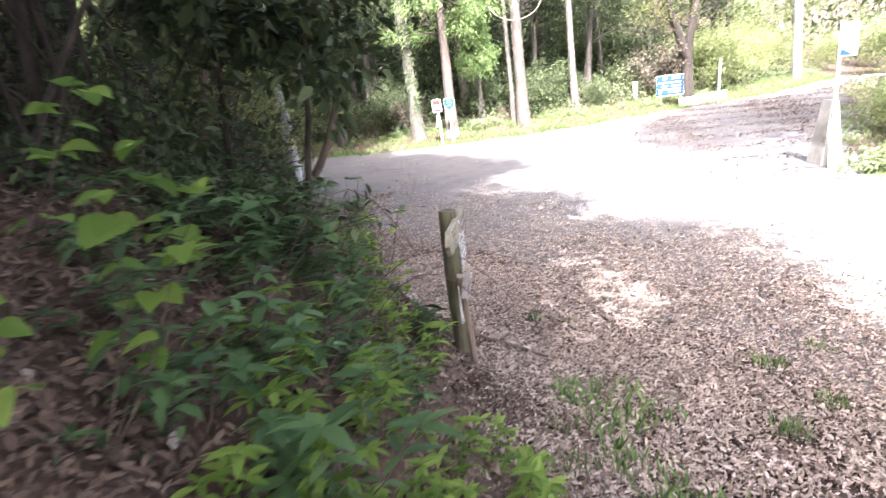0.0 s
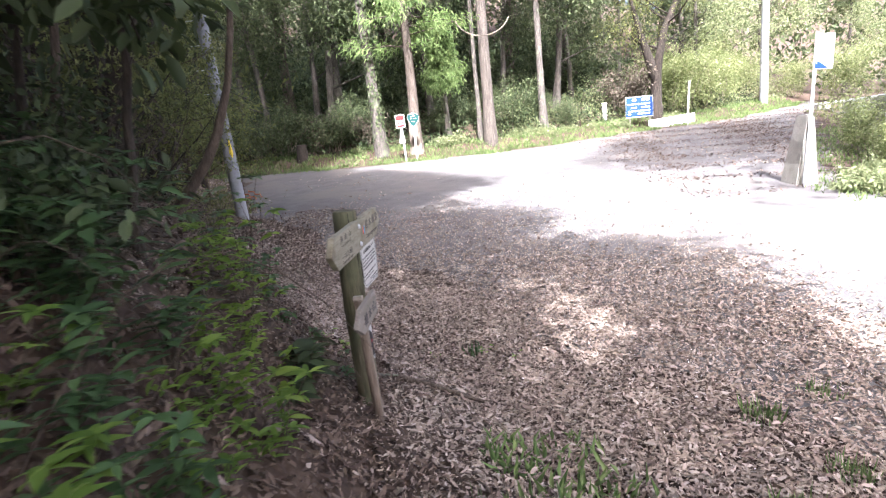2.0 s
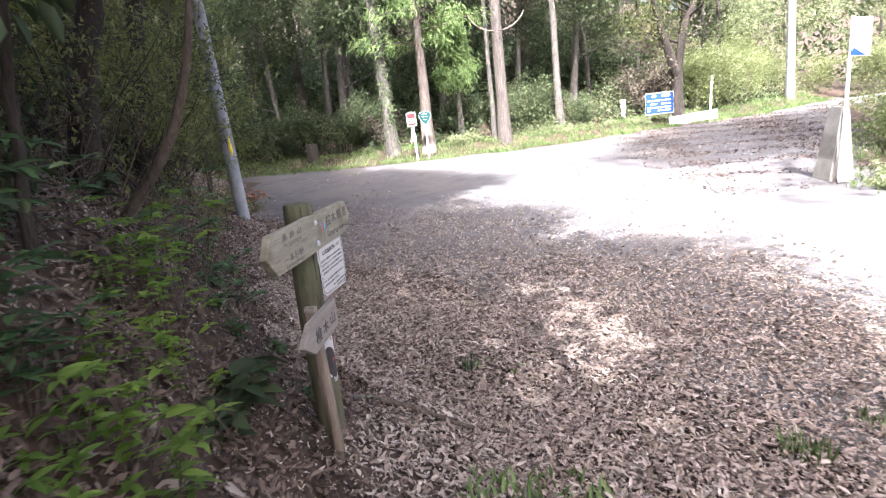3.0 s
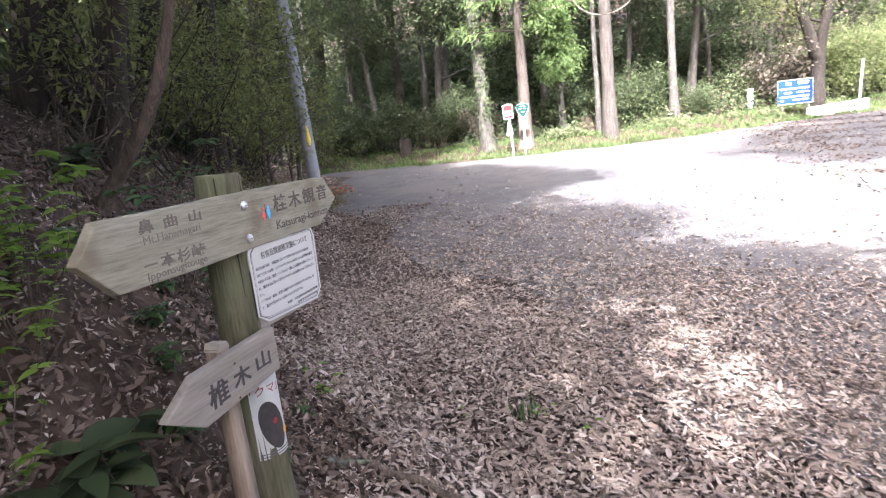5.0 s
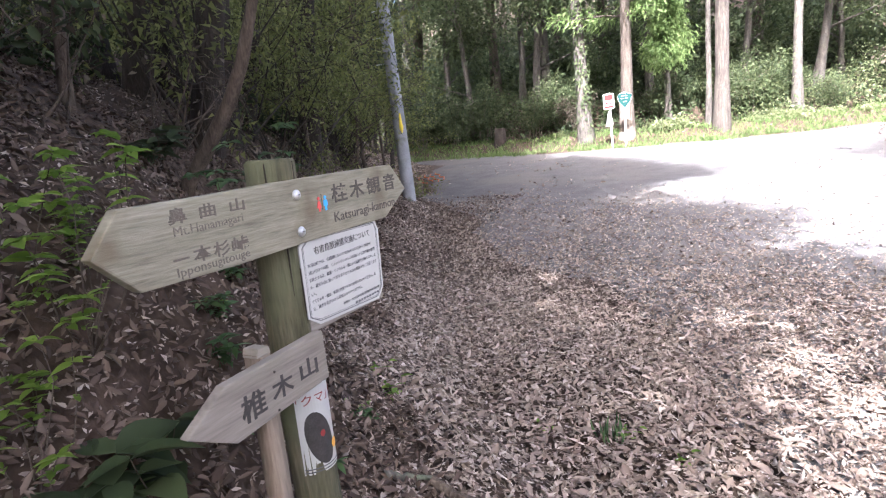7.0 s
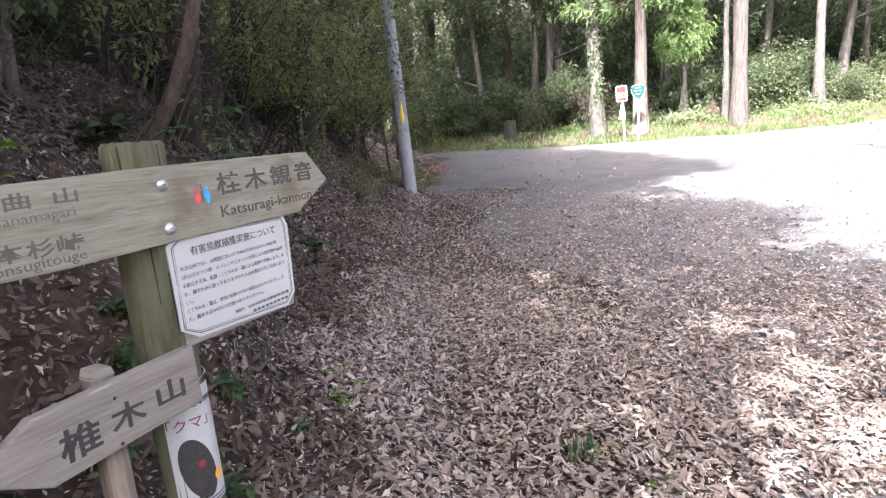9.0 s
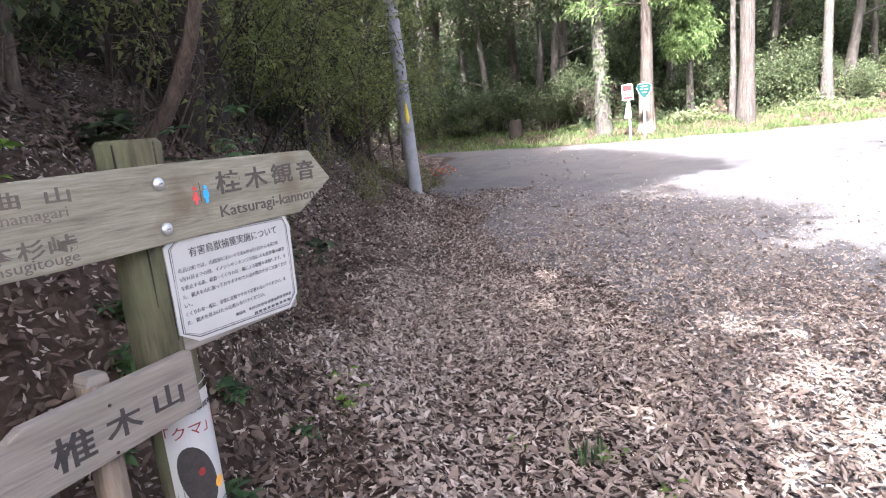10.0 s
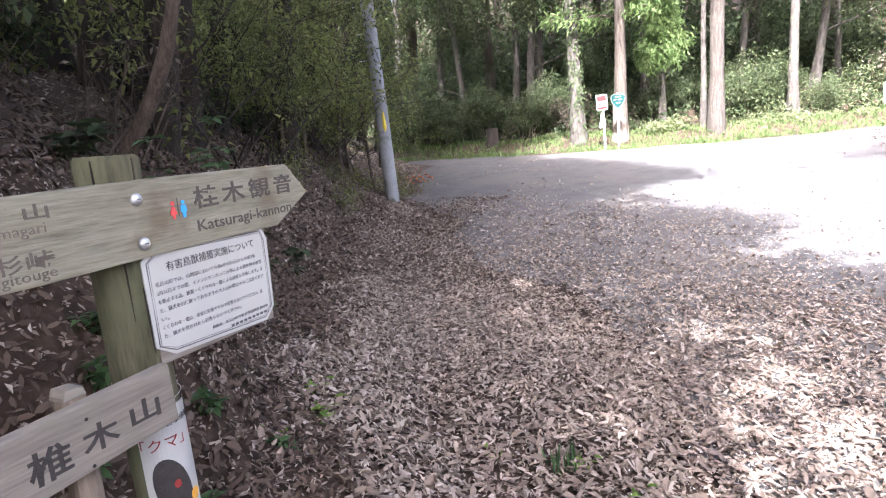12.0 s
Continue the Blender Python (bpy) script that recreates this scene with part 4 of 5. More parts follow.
spread_copies(mid_trail, [(-.85, 1.85), (-.95, 1.45), (-.72, 1.15), (-1.05, 2.3), (-.8, 2.65), (-1.25, 1.75), (-.5, 1.9), (-.62, 1.52), (-1.2, 2.85), (-.95, 3.05), (-.4, 1.15), (-.3, 1.85), (-.55, 2.45), (-.72, 2.32), (-.86, 2.16), (-.95, 2.75)], (.7, 1.15))
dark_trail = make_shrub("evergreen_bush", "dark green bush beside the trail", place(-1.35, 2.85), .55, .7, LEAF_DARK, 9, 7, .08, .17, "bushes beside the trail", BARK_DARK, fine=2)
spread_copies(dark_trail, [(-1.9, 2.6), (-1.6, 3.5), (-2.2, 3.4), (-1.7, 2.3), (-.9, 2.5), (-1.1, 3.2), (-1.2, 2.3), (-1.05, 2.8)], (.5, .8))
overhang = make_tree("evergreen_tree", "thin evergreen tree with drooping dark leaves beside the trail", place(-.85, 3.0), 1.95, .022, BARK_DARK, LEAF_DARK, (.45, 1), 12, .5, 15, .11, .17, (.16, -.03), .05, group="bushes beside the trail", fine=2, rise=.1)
copy_thing(overhang, pose(-1.25, 3.05, on(-1.25, 3.05), 0, 0, 100))
vine = make_herb("broadleaf_vine", "climbing stems with large pale green leaves", place(-.8, .9), 9, .85, .085, LEAF_FRESH, .85, spread=.45, extra=2)
copy_thing(vine, pose(-1.15, 1.15, on(-1.15, 1.15), 0, 0, 130))
# broad dark plants under the trees
broad = make_herb("broadleaf_shrub", "dark glossy broad-leaved shrub on the shaded bank", place(-1.5, 4.42), 6, .26, .13, LEAF_DARK, .42, "shrub", .7, 2)
spread_copies(broad, [(-1.35, 5.2), (-1.55, 5.65), (-1.62, 6.1), (-2.3, 6.6), (-2.9, 8.0), (-1.72, 4.62)], (.6, .85))
ground_leaf = make_shrub("bank_plant", "low mixed green plants on the bank", place(-2.85, 9.0), .4, .3, LEAF_OLIVE, 9, 6, .04, .16, "shrubs on the bank", fine=0)
spread_copies(ground_leaf, [(-3.4, 9.8), (-3.6, 10.9), (-2.9, 7.9), (-3.9, 12.4), (-4.2, 13.3), (-1.85, 5.9), (-3.55, 12.5), (-4.6, 14.4)], (.7, 1.3))
dead = make_shrub("dead_shrub", "bare dead brushwood on the leafy slope", place(-1.95, 4.95), .8, .8, DEAD, 9, 1, .05, .1, bark=BARK_BROWN, twigs=5)
spread_copies(dead, [(-2.35, 5.4), (-1.7, 5.5), (-2.6, 6.0), (-1.6, 3.9)], (.7, 1.1))
# arching bare twigs
for k, (a0, b0, h, ln, az) in enumerate(((-.55, 1.75, .5, .8, .3), (-.7, 1.55, .6, .9, .9), (-.5, 2.2, .4, .7, -.4), (-.75, 1.95, .3, .5, -.3))):
    tpath = [(a0 + ln * t * math.cos(az), b0 + ln * t * math.sin(az) * .6, on(a0, b0) + h * math.sin(2.6 * t) - .1 * t) for t in np.linspace(0, 1, 9)]
    tagged(part("arching_twig", tube(Geo(), tpath, np.linspace(.0026, .0011, 9), 5), BARK_BROWN, smooth=True), "dry bare twig arching over the bank", "twig")

# low herbs on leaf litter
reseed(76)
herb = make_herb("broadleaf_herb", "dark green broad-leaved herb at the foot of the signpost", place(-.27, 3.12), 6, .2, .12, LEAF_DARK, .6)
spread_copies(herb, [(-.3, 2.95), (-1.0, 4.75), (-1.3, 5.2), (-1.7, 6.2)], (.7, 1.0))
small_herb = make_whorled("low_herb", "low dark green herb on the leafy bank", place(-.34, 3.42), 6, .14, .055, LEAF_HERB, .4, .9, 5)
spread_copies(small_herb, [(-.5, 3.62), (-.62, 3.75), (-.2, 3.62), (-.75, 4.0), (-.42, 3.9), (-.28, 4.05), (-.9, 3.8)], (.6, 1.1), .01)
seed = make_herb("seedling", "small green seedling in the leaf litter", place(-.32, 4.38), 4, .11, .042, LEAF_FRESH, .45)
spread_copies(seed, [(-.34, 4.08), (-.48, 4.56), (.25, 4.66), (.62, 4.66), (.84, 4.5), (-.65, 3.8), (-.8, 3.55)], (.6, .9), .02)
make_tuft("lily_tuft", "small dark green strap-leaved plant in the litter", place(.55, 4.64), 22, .115, .14, LEAF_HERB, .010, "plant")
for x, y, h in ((1.95, 3.42, .12), (1.70, 2.66, .12), (2.08, 2.88, .1), (2.4, 3.6, .09)):
    make_tuft("grass_tuft", "green grass tuft growing through the leaf litter", place(x, y), 70, h, .22, GRASS, .004)
for x, y, h in ((.75, 2.45, .09), (.55, 2.3, .11), (.42, 2.6, .1), (.85, 2.1, .09), (.6, 1.85, .1), (.35, 2.2, .11), (1.0, 2.45, .07)):
    make_tuft("grass_tuft", "thin pale grass tuft at the edge of the trail", place(x, y), 46, h, .3, GRASS, .003)

# sticks
def make_stick(a, b, r, label, mat=TWIG, bend=.03):
    a, b = np.array(a, float), np.array(b, float)
    p = np.linspace(a, b, 7) + rng.normal(0, bend, (7, 3)) * np.array([1, 1, .2])
    p[:, 2] = land(p[:, 0], p[:, 1]) + r * .6 + .03
    return tagged(part("fallen_branch", tube(Geo(), p, r * np.linspace(1.1, .6, 7), 7, wobble=.12), mat, smooth=True), label, "branch")


make_stick((.05, 3.83, 0), (.54, 3.82, 0), .018, "dry broken branch lying in front of the signpost", BARK_BROWN, .012)
make_stick((-.07, 3.74, 0), (.05, 3.84, 0), .013, "short grey broken branch in the litter", BARK_GREY, .008)
make_stick((-.62, 6.27, 0), (-.28, 6.5, 0), .009, "thin dead branch in the leaf litter")
make_stick((-.62, 5.6, 0), (-.5, 6.1, 0), .006, "thin dead twig in the leaf litter")
make_stick((-1.5, 8.0, 0), (-1.3, 7.4, 0), .012, "thin dead branch on the bank")


# ---- utility poles ----
def make_pole(name, label, base, height, r0, r1, lean=(0, 0), mat=POLE_GREY):
    root = thing(name, label, "utility pole", Matrix.Translation(base))
    z = np.linspace(-.3, height, 14)
    part("shaft", tube(Geo(), np.c_[z * lean[0], z * lean[1], z], np.linspace(r0, r1, 14), 24), mat, root, smooth=True)
    return root


pole = make_pole("utility_pole", "grey concrete utility pole at the foot of the bank", place(-3.10, 11.05), 9, .108, .078, (-.036, 0))
g = Geo()
tube(g, [(-.036 * z + .098 * math.cos(-.9), .098 * math.sin(-.9), z) for z in (1.10, 1.18, 1.30, 1.42)], [.01, .034, .024, .012], 8)
part("warning_tape", g, YELLOW, pole, "torn yellow tape")
for z in (2.2, 2.6, 3.0, 3.4):
    part("step_bolt", tube(Geo(), [(-.036 * z - .08, 0, z), (-.036 * z - .26, 0, z)], .009, 6), STEEL, pole)
g = Geo()
for k in range(4):
    p = [(-4.75 + .1 * k + .45 * t, 15.4 - .8 * t + .1 * math.sin(9 * t + k) + .15 * k, 0) for t in np.linspace(0, 1.6, 9)]
    tube(g, [(a, b, on(a, b, .03 + .02 * (k % 2))) for a, b, _ in p], .012, 5)
tagged(part("orange_rope", g, ROPE, smooth=True), "loose faded orange rope lying along the road edge", "rope")
far_pole = make_pole("utility_pole", "pale concrete utility pole beside the climbing road", place(14.9, 26.0), 11, .17, .11)
for z in (2.2, 4.5, 6.5):
    part("band", tube(Geo(), [(0, 0, z - .02), (0, 0, z + .02)], .172 - .006 * z, 20, cap=False), STEEL, far_pole)


# ---- road signs ----
def make_sign_pole(root, x, y, z0, z1, r, mat=WHITE):
    return part("pole", tube(Geo(), [(x, y, z0), (x, y, z1)], r, 10), mat, root, smooth=True)


def panel(root, name, outline, y, depth, mat, label=""):
    """An upright plate that faces the road, outline in (x, z)."""
    bm = slab([(a, b) for a, b in outline], 0, depth, .004)
    bm.transform(Matrix(((0, 1, 0, 0), (1, 0, 0, y), (0, 0, 1, 0), (0, 0, 0, 1))))
    bmesh.ops.recalc_face_normals(bm, faces=bm.faces)
    return part(name, bm, mat, root, label)


def round_rect(x0, x1, z0, z1, r, n=4):
    out = []
    for cx, cz, a in ((x1 - r, z0 + r, -90), (x1 - r, z1 - r, 0), (x0 + r, z1 - r, 90), (x0 + r, z0 + r, 180)):
        out += [(cx + r * math.cos(radians(a + 90 * k / n)), cz + r * math.sin(radians(a + 90 * k / n))) for k in range(n + 1)]
    return out


# blue board on two legs
b = thing("blue_notice_board", "blue painted notice board with white lettering on two legs", "notice board", Matrix.Translation(place(8.07, 22)) @ pose(0, 0, 0, 0, 0, -8))
for dx in (-.34, .36):
    part("leg", box(Geo(), (dx - .03, .02, -.2), (dx + .03, .06, 1.05)), WOOD_GREY, b)
face = panel(b, "panel", round_rect(-.48, .48, .40, 1.13, .03), 0, .03, BLUE)
part("frame", tube(Geo(), [(x, -.004, z) for x, z in ((-.47, .41), (.47, .41), (.47, 1.12), (-.47, 1.12), (-.47, .41))], .012, 5), WHITE, b)
for z, cols in ((.98, 5), (.84, 7), (.72, 7), (.60, 8), (.50, 7)):
    w = .8 / cols
    for k in range(cols):
        if rng.random() < .8:
            panel(face, "print_bar", [(-.4 + k * w, z), (-.4 + (k + rng.uniform(.5, .85)) * w, z), (-.4 + (k + .8) * w, z + (.085 if z > .9 else .05)), (-.4 + k * w, z + (.085 if z > .9 else .05))], -.004, .003, WHITE)
# low white board leaning at the verge
b = thing("white_low_board", "long low white board tilted at the grass verge", "board", Matrix.Translation(place(9.33, 22.15)) @ pose(0, 0, 0, 0, -3, 12))
panel(b, "board", round_rect(-.95, .95, .02, .34, .01), 0, .04, WHITE)
for dx in (-.6, .7):
    part("foot", box(Geo(), (dx - .03, .04, -.15), (dx + .03, .09, .3)), WOOD_GREY, b)
for k in range(9):
    panel(b, "print_bar", [(-.6 + .13 * k, .14), (-.51 + .13 * k, .14), (-.51 + .13 * k, .21), (-.6 + .13 * k, .21)], -.003, .003, INK_FAINT)
m = thing("marker_pole", "thin white marker pole at the road edge", "pole", Matrix.Translation(place(9.82, 22.0)))
part("shaft", tube(Geo(), [(0, 0, -.1), (.03, 0, .8), (.08, 0, 1.55)], .028, 8), WHITE, m, smooth=True)
m = thing("marker_post", "short white marker post in the undergrowth", "post", Matrix.Translation(place(7.1, 23.0)))
part("shaft", box(Geo(), (-.07, -.05, -.2), (.07, .05, .62)), WHITE, m)
part("cap", box(Geo(), (-.085, -.065, .62), (.085, .065, .68)), WHITE, m)

# route shield in front of the cedar
h = thing("shield_sign", "green shield-shaped road sign on a white pole", "road sign", Matrix.Translation(place(-.06, 19.35)))
make_sign_pole(h, 0, .03, -.3, 1.5, .025)
shield = [(.74 * a, .74 * b) for a, b in ((0, -.30), (.10, -.22), (.21, -.06), (.26, .10), (.24, .2), (.12, .25), (0, .235), (-.12, .25), (-.24, .2), (-.26, .10), (-.21, -.06), (-.10, -.22))]
face = panel(h, "shield", [(x, 1.28 + z) for x, z in shield], 0, .012, GREEN)
part("rim", tube(Geo(), [(x * .96, -.004, 1.28 + z * .96) for x, z in shield + shield[:1]], .004, 5), WHITE, h)
for x, z, w in ((-.075, 1.38, .15), (-.1, 1.31, .07), (.015, 1.31, .075), (-.05, 1.22, .1)):
    panel(face, "print_bar", [(x, z), (x + w, z), (x + w, z + .012), (x, z + .012)], -.003, .003, WHITE)
# small red and white sign
s = thing("warning_sign", "small red and white sign on a thin white pole", "road sign", Matrix.Translation(place(-.43, 19.1)) @ pose(0, 0, 0, 0, -2, 0))
make_sign_pole(s, .03, .03, -.3, 1.5, .025)
face = panel(s, "plate", round_rect(-.13, .15, 1.08, 1.48, .02), 0, .012, WHITE)
for z, hh in ((1.31, .15), (1.10, .07)):
    panel(face, "print_bar", [(-.11, z), (.13, z), (.13, z + hh), (-.11, z + hh)], -.003, .003, DARK_RED)
for x, z in ((-.08, 1.2), (.03, 1.2)):
    panel(face, "print_bar", [(x, z), (x + .07, z), (x + .07, z + .05), (x, z + .05)], -.003, .003, DARK_RED)
panel(s, "pointer", [(-.10, .62), (.08, .62), (.08, .78), (.02, 1.0), (-.02, 1.0)], 0, .012, WHITE)

# sign at the bridge end, on its concrete pillar
w = thing("white_road_sign", "white rectangular road sign with a bluish shadow drawn in its corner", "road sign", Matrix.Translation(place(6.27, 9.72)) @ pose(0, 0, 0, 0, 2.5, 0))
make_sign_pole(w, 0, .03, -.2, 2.35, .024)
panel(w, "plate", round_rect(-.03, .26, 1.80, 2.32, .02), 0, .012, WHITE)
# Bluish shadow on the plate's lower corner, drawn as a thin panel.
panel(w, "corner_shadow", [(-.02, 1.81), (.20, 1.81), (.12, 1.86), (-.02, 1.95)], -.004, .003, BLUE)
for z in (1.9, 2.2):
    part("clamp", tube(Geo(), [(0, .03, z - .02), (0, .03, z + .02)], .036, 10), STEEL, w)


def frustum(lo, hi, z0, z1):
    (a0, b0, a1, b1), (c0, d0, c1, d1) = lo, hi
    bm = bmesh.new()
    v = [bm.verts.new(p) for p in ((a0, b0, z0), (a1, b0, z0), (a1, b1, z0), (a0, b1, z0), (c0, d0, z1), (c1, d0, z1), (c1, d1, z1), (c0, d1, z1))]
    for q in ((3, 2, 1, 0), (4, 5, 6, 7), (0, 1, 5, 4), (1, 2, 6, 5), (2, 3, 7, 6), (3, 0, 4, 7)):
        bm.faces.new([v[i] for i in q])
    bmesh.ops.bevel(bm, geom=list(bm.edges), offset=.02, segments=2, affect="EDGES")
    return bm


p = thing("bridge_pillar", "stained concrete end pillar of the bridge parapet", "pillar", Matrix.Translation(place(6.46, 9.95)))
part("body", frustum((-.34, -.10, .17, .42), (-.06, -.03, .04, .30), -.5, 1.1), CONCRETE, p)
part("facing", frustum((-.20, -.16, .07, -.09), (-.07, -.085, .0, -.035), -.3, 1.08), WHITE, p, "white facing on the front")

# railing over the gully
rail_a, rail_b = np.array((15.7, 24.0)), np.array((8.25, 10.65))
r = thing("bridge_railing", "white pipe railing on concrete posts along the bridge", "railing")
pts = [rail_a + (rail_b - rail_a) * t + np.array((.9, -.3)) * math.sin(math.pi * t) for t in np.linspace(0, 1, 13)]
tops = np.interp(np.linspace(0, 1, 13), [0, 1], [.82, 1.42])
for lift, rr in ((0, .05), (-.22, .035), (-.40, .035)):
    part("pipe", tube(Geo(), [(*q, z + lift) for q, z in zip(pts, tops)], rr, 10), WHITE if lift == 0 else STEEL, r, smooth=True)
for k, (q, z) in enumerate(zip(pts, tops)):
    part("baluster", tube(Geo(), [(*q, z - .55), (*q, z)], .025, 8), STEEL, r)
for k in (1, 4, 7, 10):
    q, z = pts[k], tops[k]
    part("concrete_post", frustum((q[0] - .3, q[1] - .2, q[0] + .3, q[1] + .2), (q[0] - .2, q[1] - .16, q[0] + .2, q[1] + .16), z - .85, z - .02), CONCRETE, r)


# ---- the far side of the road ----
def make_big_trunk(name, label, base, height, radius, bark, lean=(0, 0)):
    return make_tree(name, label, base, height, radius, bark, LEAF_MID, (.42, 1), 14, 2.4, 120, .14, .8, lean, .012, twigs=2, fine=-1)


reseed(77)
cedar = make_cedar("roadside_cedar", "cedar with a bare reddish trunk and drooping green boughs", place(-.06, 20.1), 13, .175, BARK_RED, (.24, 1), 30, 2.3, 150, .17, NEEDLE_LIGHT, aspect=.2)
# Pale sleeve; sunlight on the lower trunk is part of its colour.
part("sunlit_foot", tube(Geo(), [(0, 0, -.1), (.02, 0, .3), (.0, 0, 1.25)], [.25, .21, .185], 14, cap=False, wobble=.05), BARK_PALE, cedar, "pale peeled lower trunk with sunlight in its colour", smooth=True)
mossy = make_big_trunk("mossy_tree", "tall tree with a pale lichen-covered trunk", place(-1.2, 20.1), 14, .2, BARK_GREY, (-.03, 0))
g = Geo()
n = 1500
zz, aa = rng.uniform(.1, 7, n), rng.uniform(0, 2 * np.pi, n)
nn = np.stack([np.cos(aa), np.sin(aa), np.zeros(n)], -1)
leaves(g, np.c_[-.03 * zz + np.cos(aa) * .2, np.sin(aa) * .2, zz], nn * .6 + np.array([0, 0, -1]) + rng.normal(0, .4, (n, 3)), nn, rng.uniform(.06, .13, n), rng.uniform(.05, .09, n))
part("ivy", g, LEAF_MID, mossy, "climbing ivy")
big = make_big_trunk("tall_tree", "tall straight tree with a lined grey-brown trunk", place(2.43, 20.3), 16, .2, BARK_LINED)
part("hanging_vine", tube(Geo(), [(.9 * math.sin(t), -.25, 4.35 - .75 * math.cos(t) - .2) for t in np.linspace(-1.25, 1.25, 14)], .018, 6), TWIG, big)
make_big_trunk("thin_tree", "thin straight tree trunk behind the verge", place(2.15, 20.9), 13, .08, BARK_GREY)
make_big_trunk("tall_tree", "straight grey tree trunk at the foot of the slope", place(4.58, 22.0), 13, .14, BARK_GREY, (.0, 0))
make_big_trunk("tall_tree", "straight grey tree trunk at the edge of the wood", place(-2.85, 23.5), 14, .17, BARK_GREY, (-.02, 0))
make_cedar("young_cedar", "young cedar with a bright green crown", place(1.08, 21.5), 3.6, .12, BARK_GREY, (.48, 1), 12, .85, 170, .13, NEEDLE_LIGHT, top=.4, aspect=.22)
path = np.array([(0, 0, 0), (.0, 0, .6), (.02, 0, 1.2), (.06, 0, 1.7), (.16, 0, 2.3), (.4, .1, 3.2), (.9, .2, 4.2), (1.3, .3, 5.4), (1.7, .3, 6.4)])
ch = make_tree("forked_tree", "dark forked tree with a broad leafy crown", place(9.02, 22.9), 6.4, .24, BARK_DARK, LEAF_OLIVE, (.5, 1), 16, 2.8, 200, .08, .7, path=path, fine=-1)
part("fork", tube(Geo(), [(.03, 0, 1.5), (-.2, .05, 2.2), (-.45, .1, 3.0), (-.9, .1, 4.6)], [.19, .16, .12, .05], 9, wobble=.06), BARK_DARK, ch, smooth=True)
stump = thing("tree_stump", "low weathered tree stump in the wood", "stump", Matrix.Translation(place(-3.95, 20.6)))
part("body", tube(Geo(), [(0, 0, -.1), (0, 0, .1), (.01, 0, .5), (.01, 0, .52)], [.26, .2, .17, .13], 14, wobble=.06), BARK_DARK, stump)

far_cedar = make_cedar("far_cedar", "tall cedar in the wood across the road", place(-5.2, 25.5), 19, .2, BARK_RED, (.26, 1), 28, 2.6, 22, .46, group="trees across the road")
spread_copies(far_cedar, [(-8, 24), (-1.2, 27), (1.2, 25.5), (4.2, 27.5), (7.2, 29), (-10, 28), (-3.5, 31), (3, 32), (10, 32), (13, 36), (18, 40), (-14, 26), (6, 36), (-7, 35), (0, 38), (22, 44), (-18, 30)], (.8, 1.15))
far_leafy = make_tree("far_broadleaf_tree", "leafy broadleaf tree in the wood across the road", place(-3.9, 24.2), 10, .13, BARK_GREY, LEAF_MID, (.14, 1), 17, 2.2, 110, .14, .8, fine=-1, group="trees across the road")
spread_copies(far_leafy, [(-3.2, 22.6), (-5.2, 22.2), (-7.6, 21.8), (-6.5, 22.8), (-9, 22.5), (-1.9, 25.2), (.6, 24), (3.4, 24.4), (5.6, 24.6), (6.6, 25.8), (-12, 24), (-7, 28), (2, 29.5), (9, 27), (11.5, 29), (14.5, 33)], (.75, 1.15))
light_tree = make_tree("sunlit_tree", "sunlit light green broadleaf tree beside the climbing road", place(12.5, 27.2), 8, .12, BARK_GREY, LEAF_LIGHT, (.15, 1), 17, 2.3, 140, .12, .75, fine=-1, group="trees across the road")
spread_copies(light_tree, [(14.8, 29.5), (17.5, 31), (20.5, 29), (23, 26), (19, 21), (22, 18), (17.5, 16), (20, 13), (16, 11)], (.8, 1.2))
far_bush = make_shrub("roadside_bush", "light yellow-green bush on the road verge", place(11.4, 24.6), 1.3, 2.1, LEAF_YELLOW, 13, 50, .09, .5, "bushes across the road", fine=-1)
spread_copies(far_bush, [(10.6, 24.2), (9.9, 23.9), (12.4, 25.2), (13.2, 26.2), (14.2, 27.4), (15.3, 28.8), (12.2, 26.8), (14, 29), (17.6, 28.4), (18.4, 26.2), (19, 23.5), (18.8, 20), (17.5, 18), (16.4, 14.5), (15.5, 12), (16.2, 16.5)], (.7, 1.35))
wood_bush = make_shrub("woodland_bush", "mid green woodland bush at the foot of the slope", place(-2.0, 21.9), .8, 1.5, LEAF_MID, 11, 50, .09, .3, "bushes across the road", fine=-1)
spread_copies(wood_bush, [(-3, 21.3), (-4.7, 21.5), (-5.6, 21.3), (-6.8, 21.1), (-6.4, 21.9), (-8, 22), (-10, 22.4), (-.3, 22.6), (.9, 21.8), (2.0, 22.6), (3.4, 21.6), (4.3, 22.6), (5.6, 22.4), (-1.6, 24), (3, 24), (-7.4, 24.4), (8.4, 24), (-12, 23), (-15, 23.5), (-9.4, 19.8), (-8, 18.2)], (.6, 1.2))
low_bush = make_shrub("verge_plant", "low leafy plants on the sunny verge", place(7.2, 9.5), .5, .32, LEAF_LIGHT, 8, 14, .09, .15, "plants on the verge")
spread_copies(low_bush, [(6.5, 9.3), (7.0, 9.0), (7.6, 9.2), (8.0, 9.6), (8.5, 9.3), (9, 9.8), (7.8, 10.2), (8.8, 10.6), (9.6, 10.4), (3.4, 20.9), (4.2, 21.2), (5.2, 21.6), (6.2, 22), (1.1, 20.7), (-2, 20.8), (7.4, 22.2), (3.9, 21.8), (9.6, 22.7), (.75, 20.5)], (.6, 1.2))
back_bush = make_shrub("sunlit_bush", "sunlit yellow-green bush behind the belt of trees", place(-8.5, 7.5), 1.5, 2.6, LEAF_YELLOW, 14, 26, .17, .5, "bushes behind the bank", fine=-1)
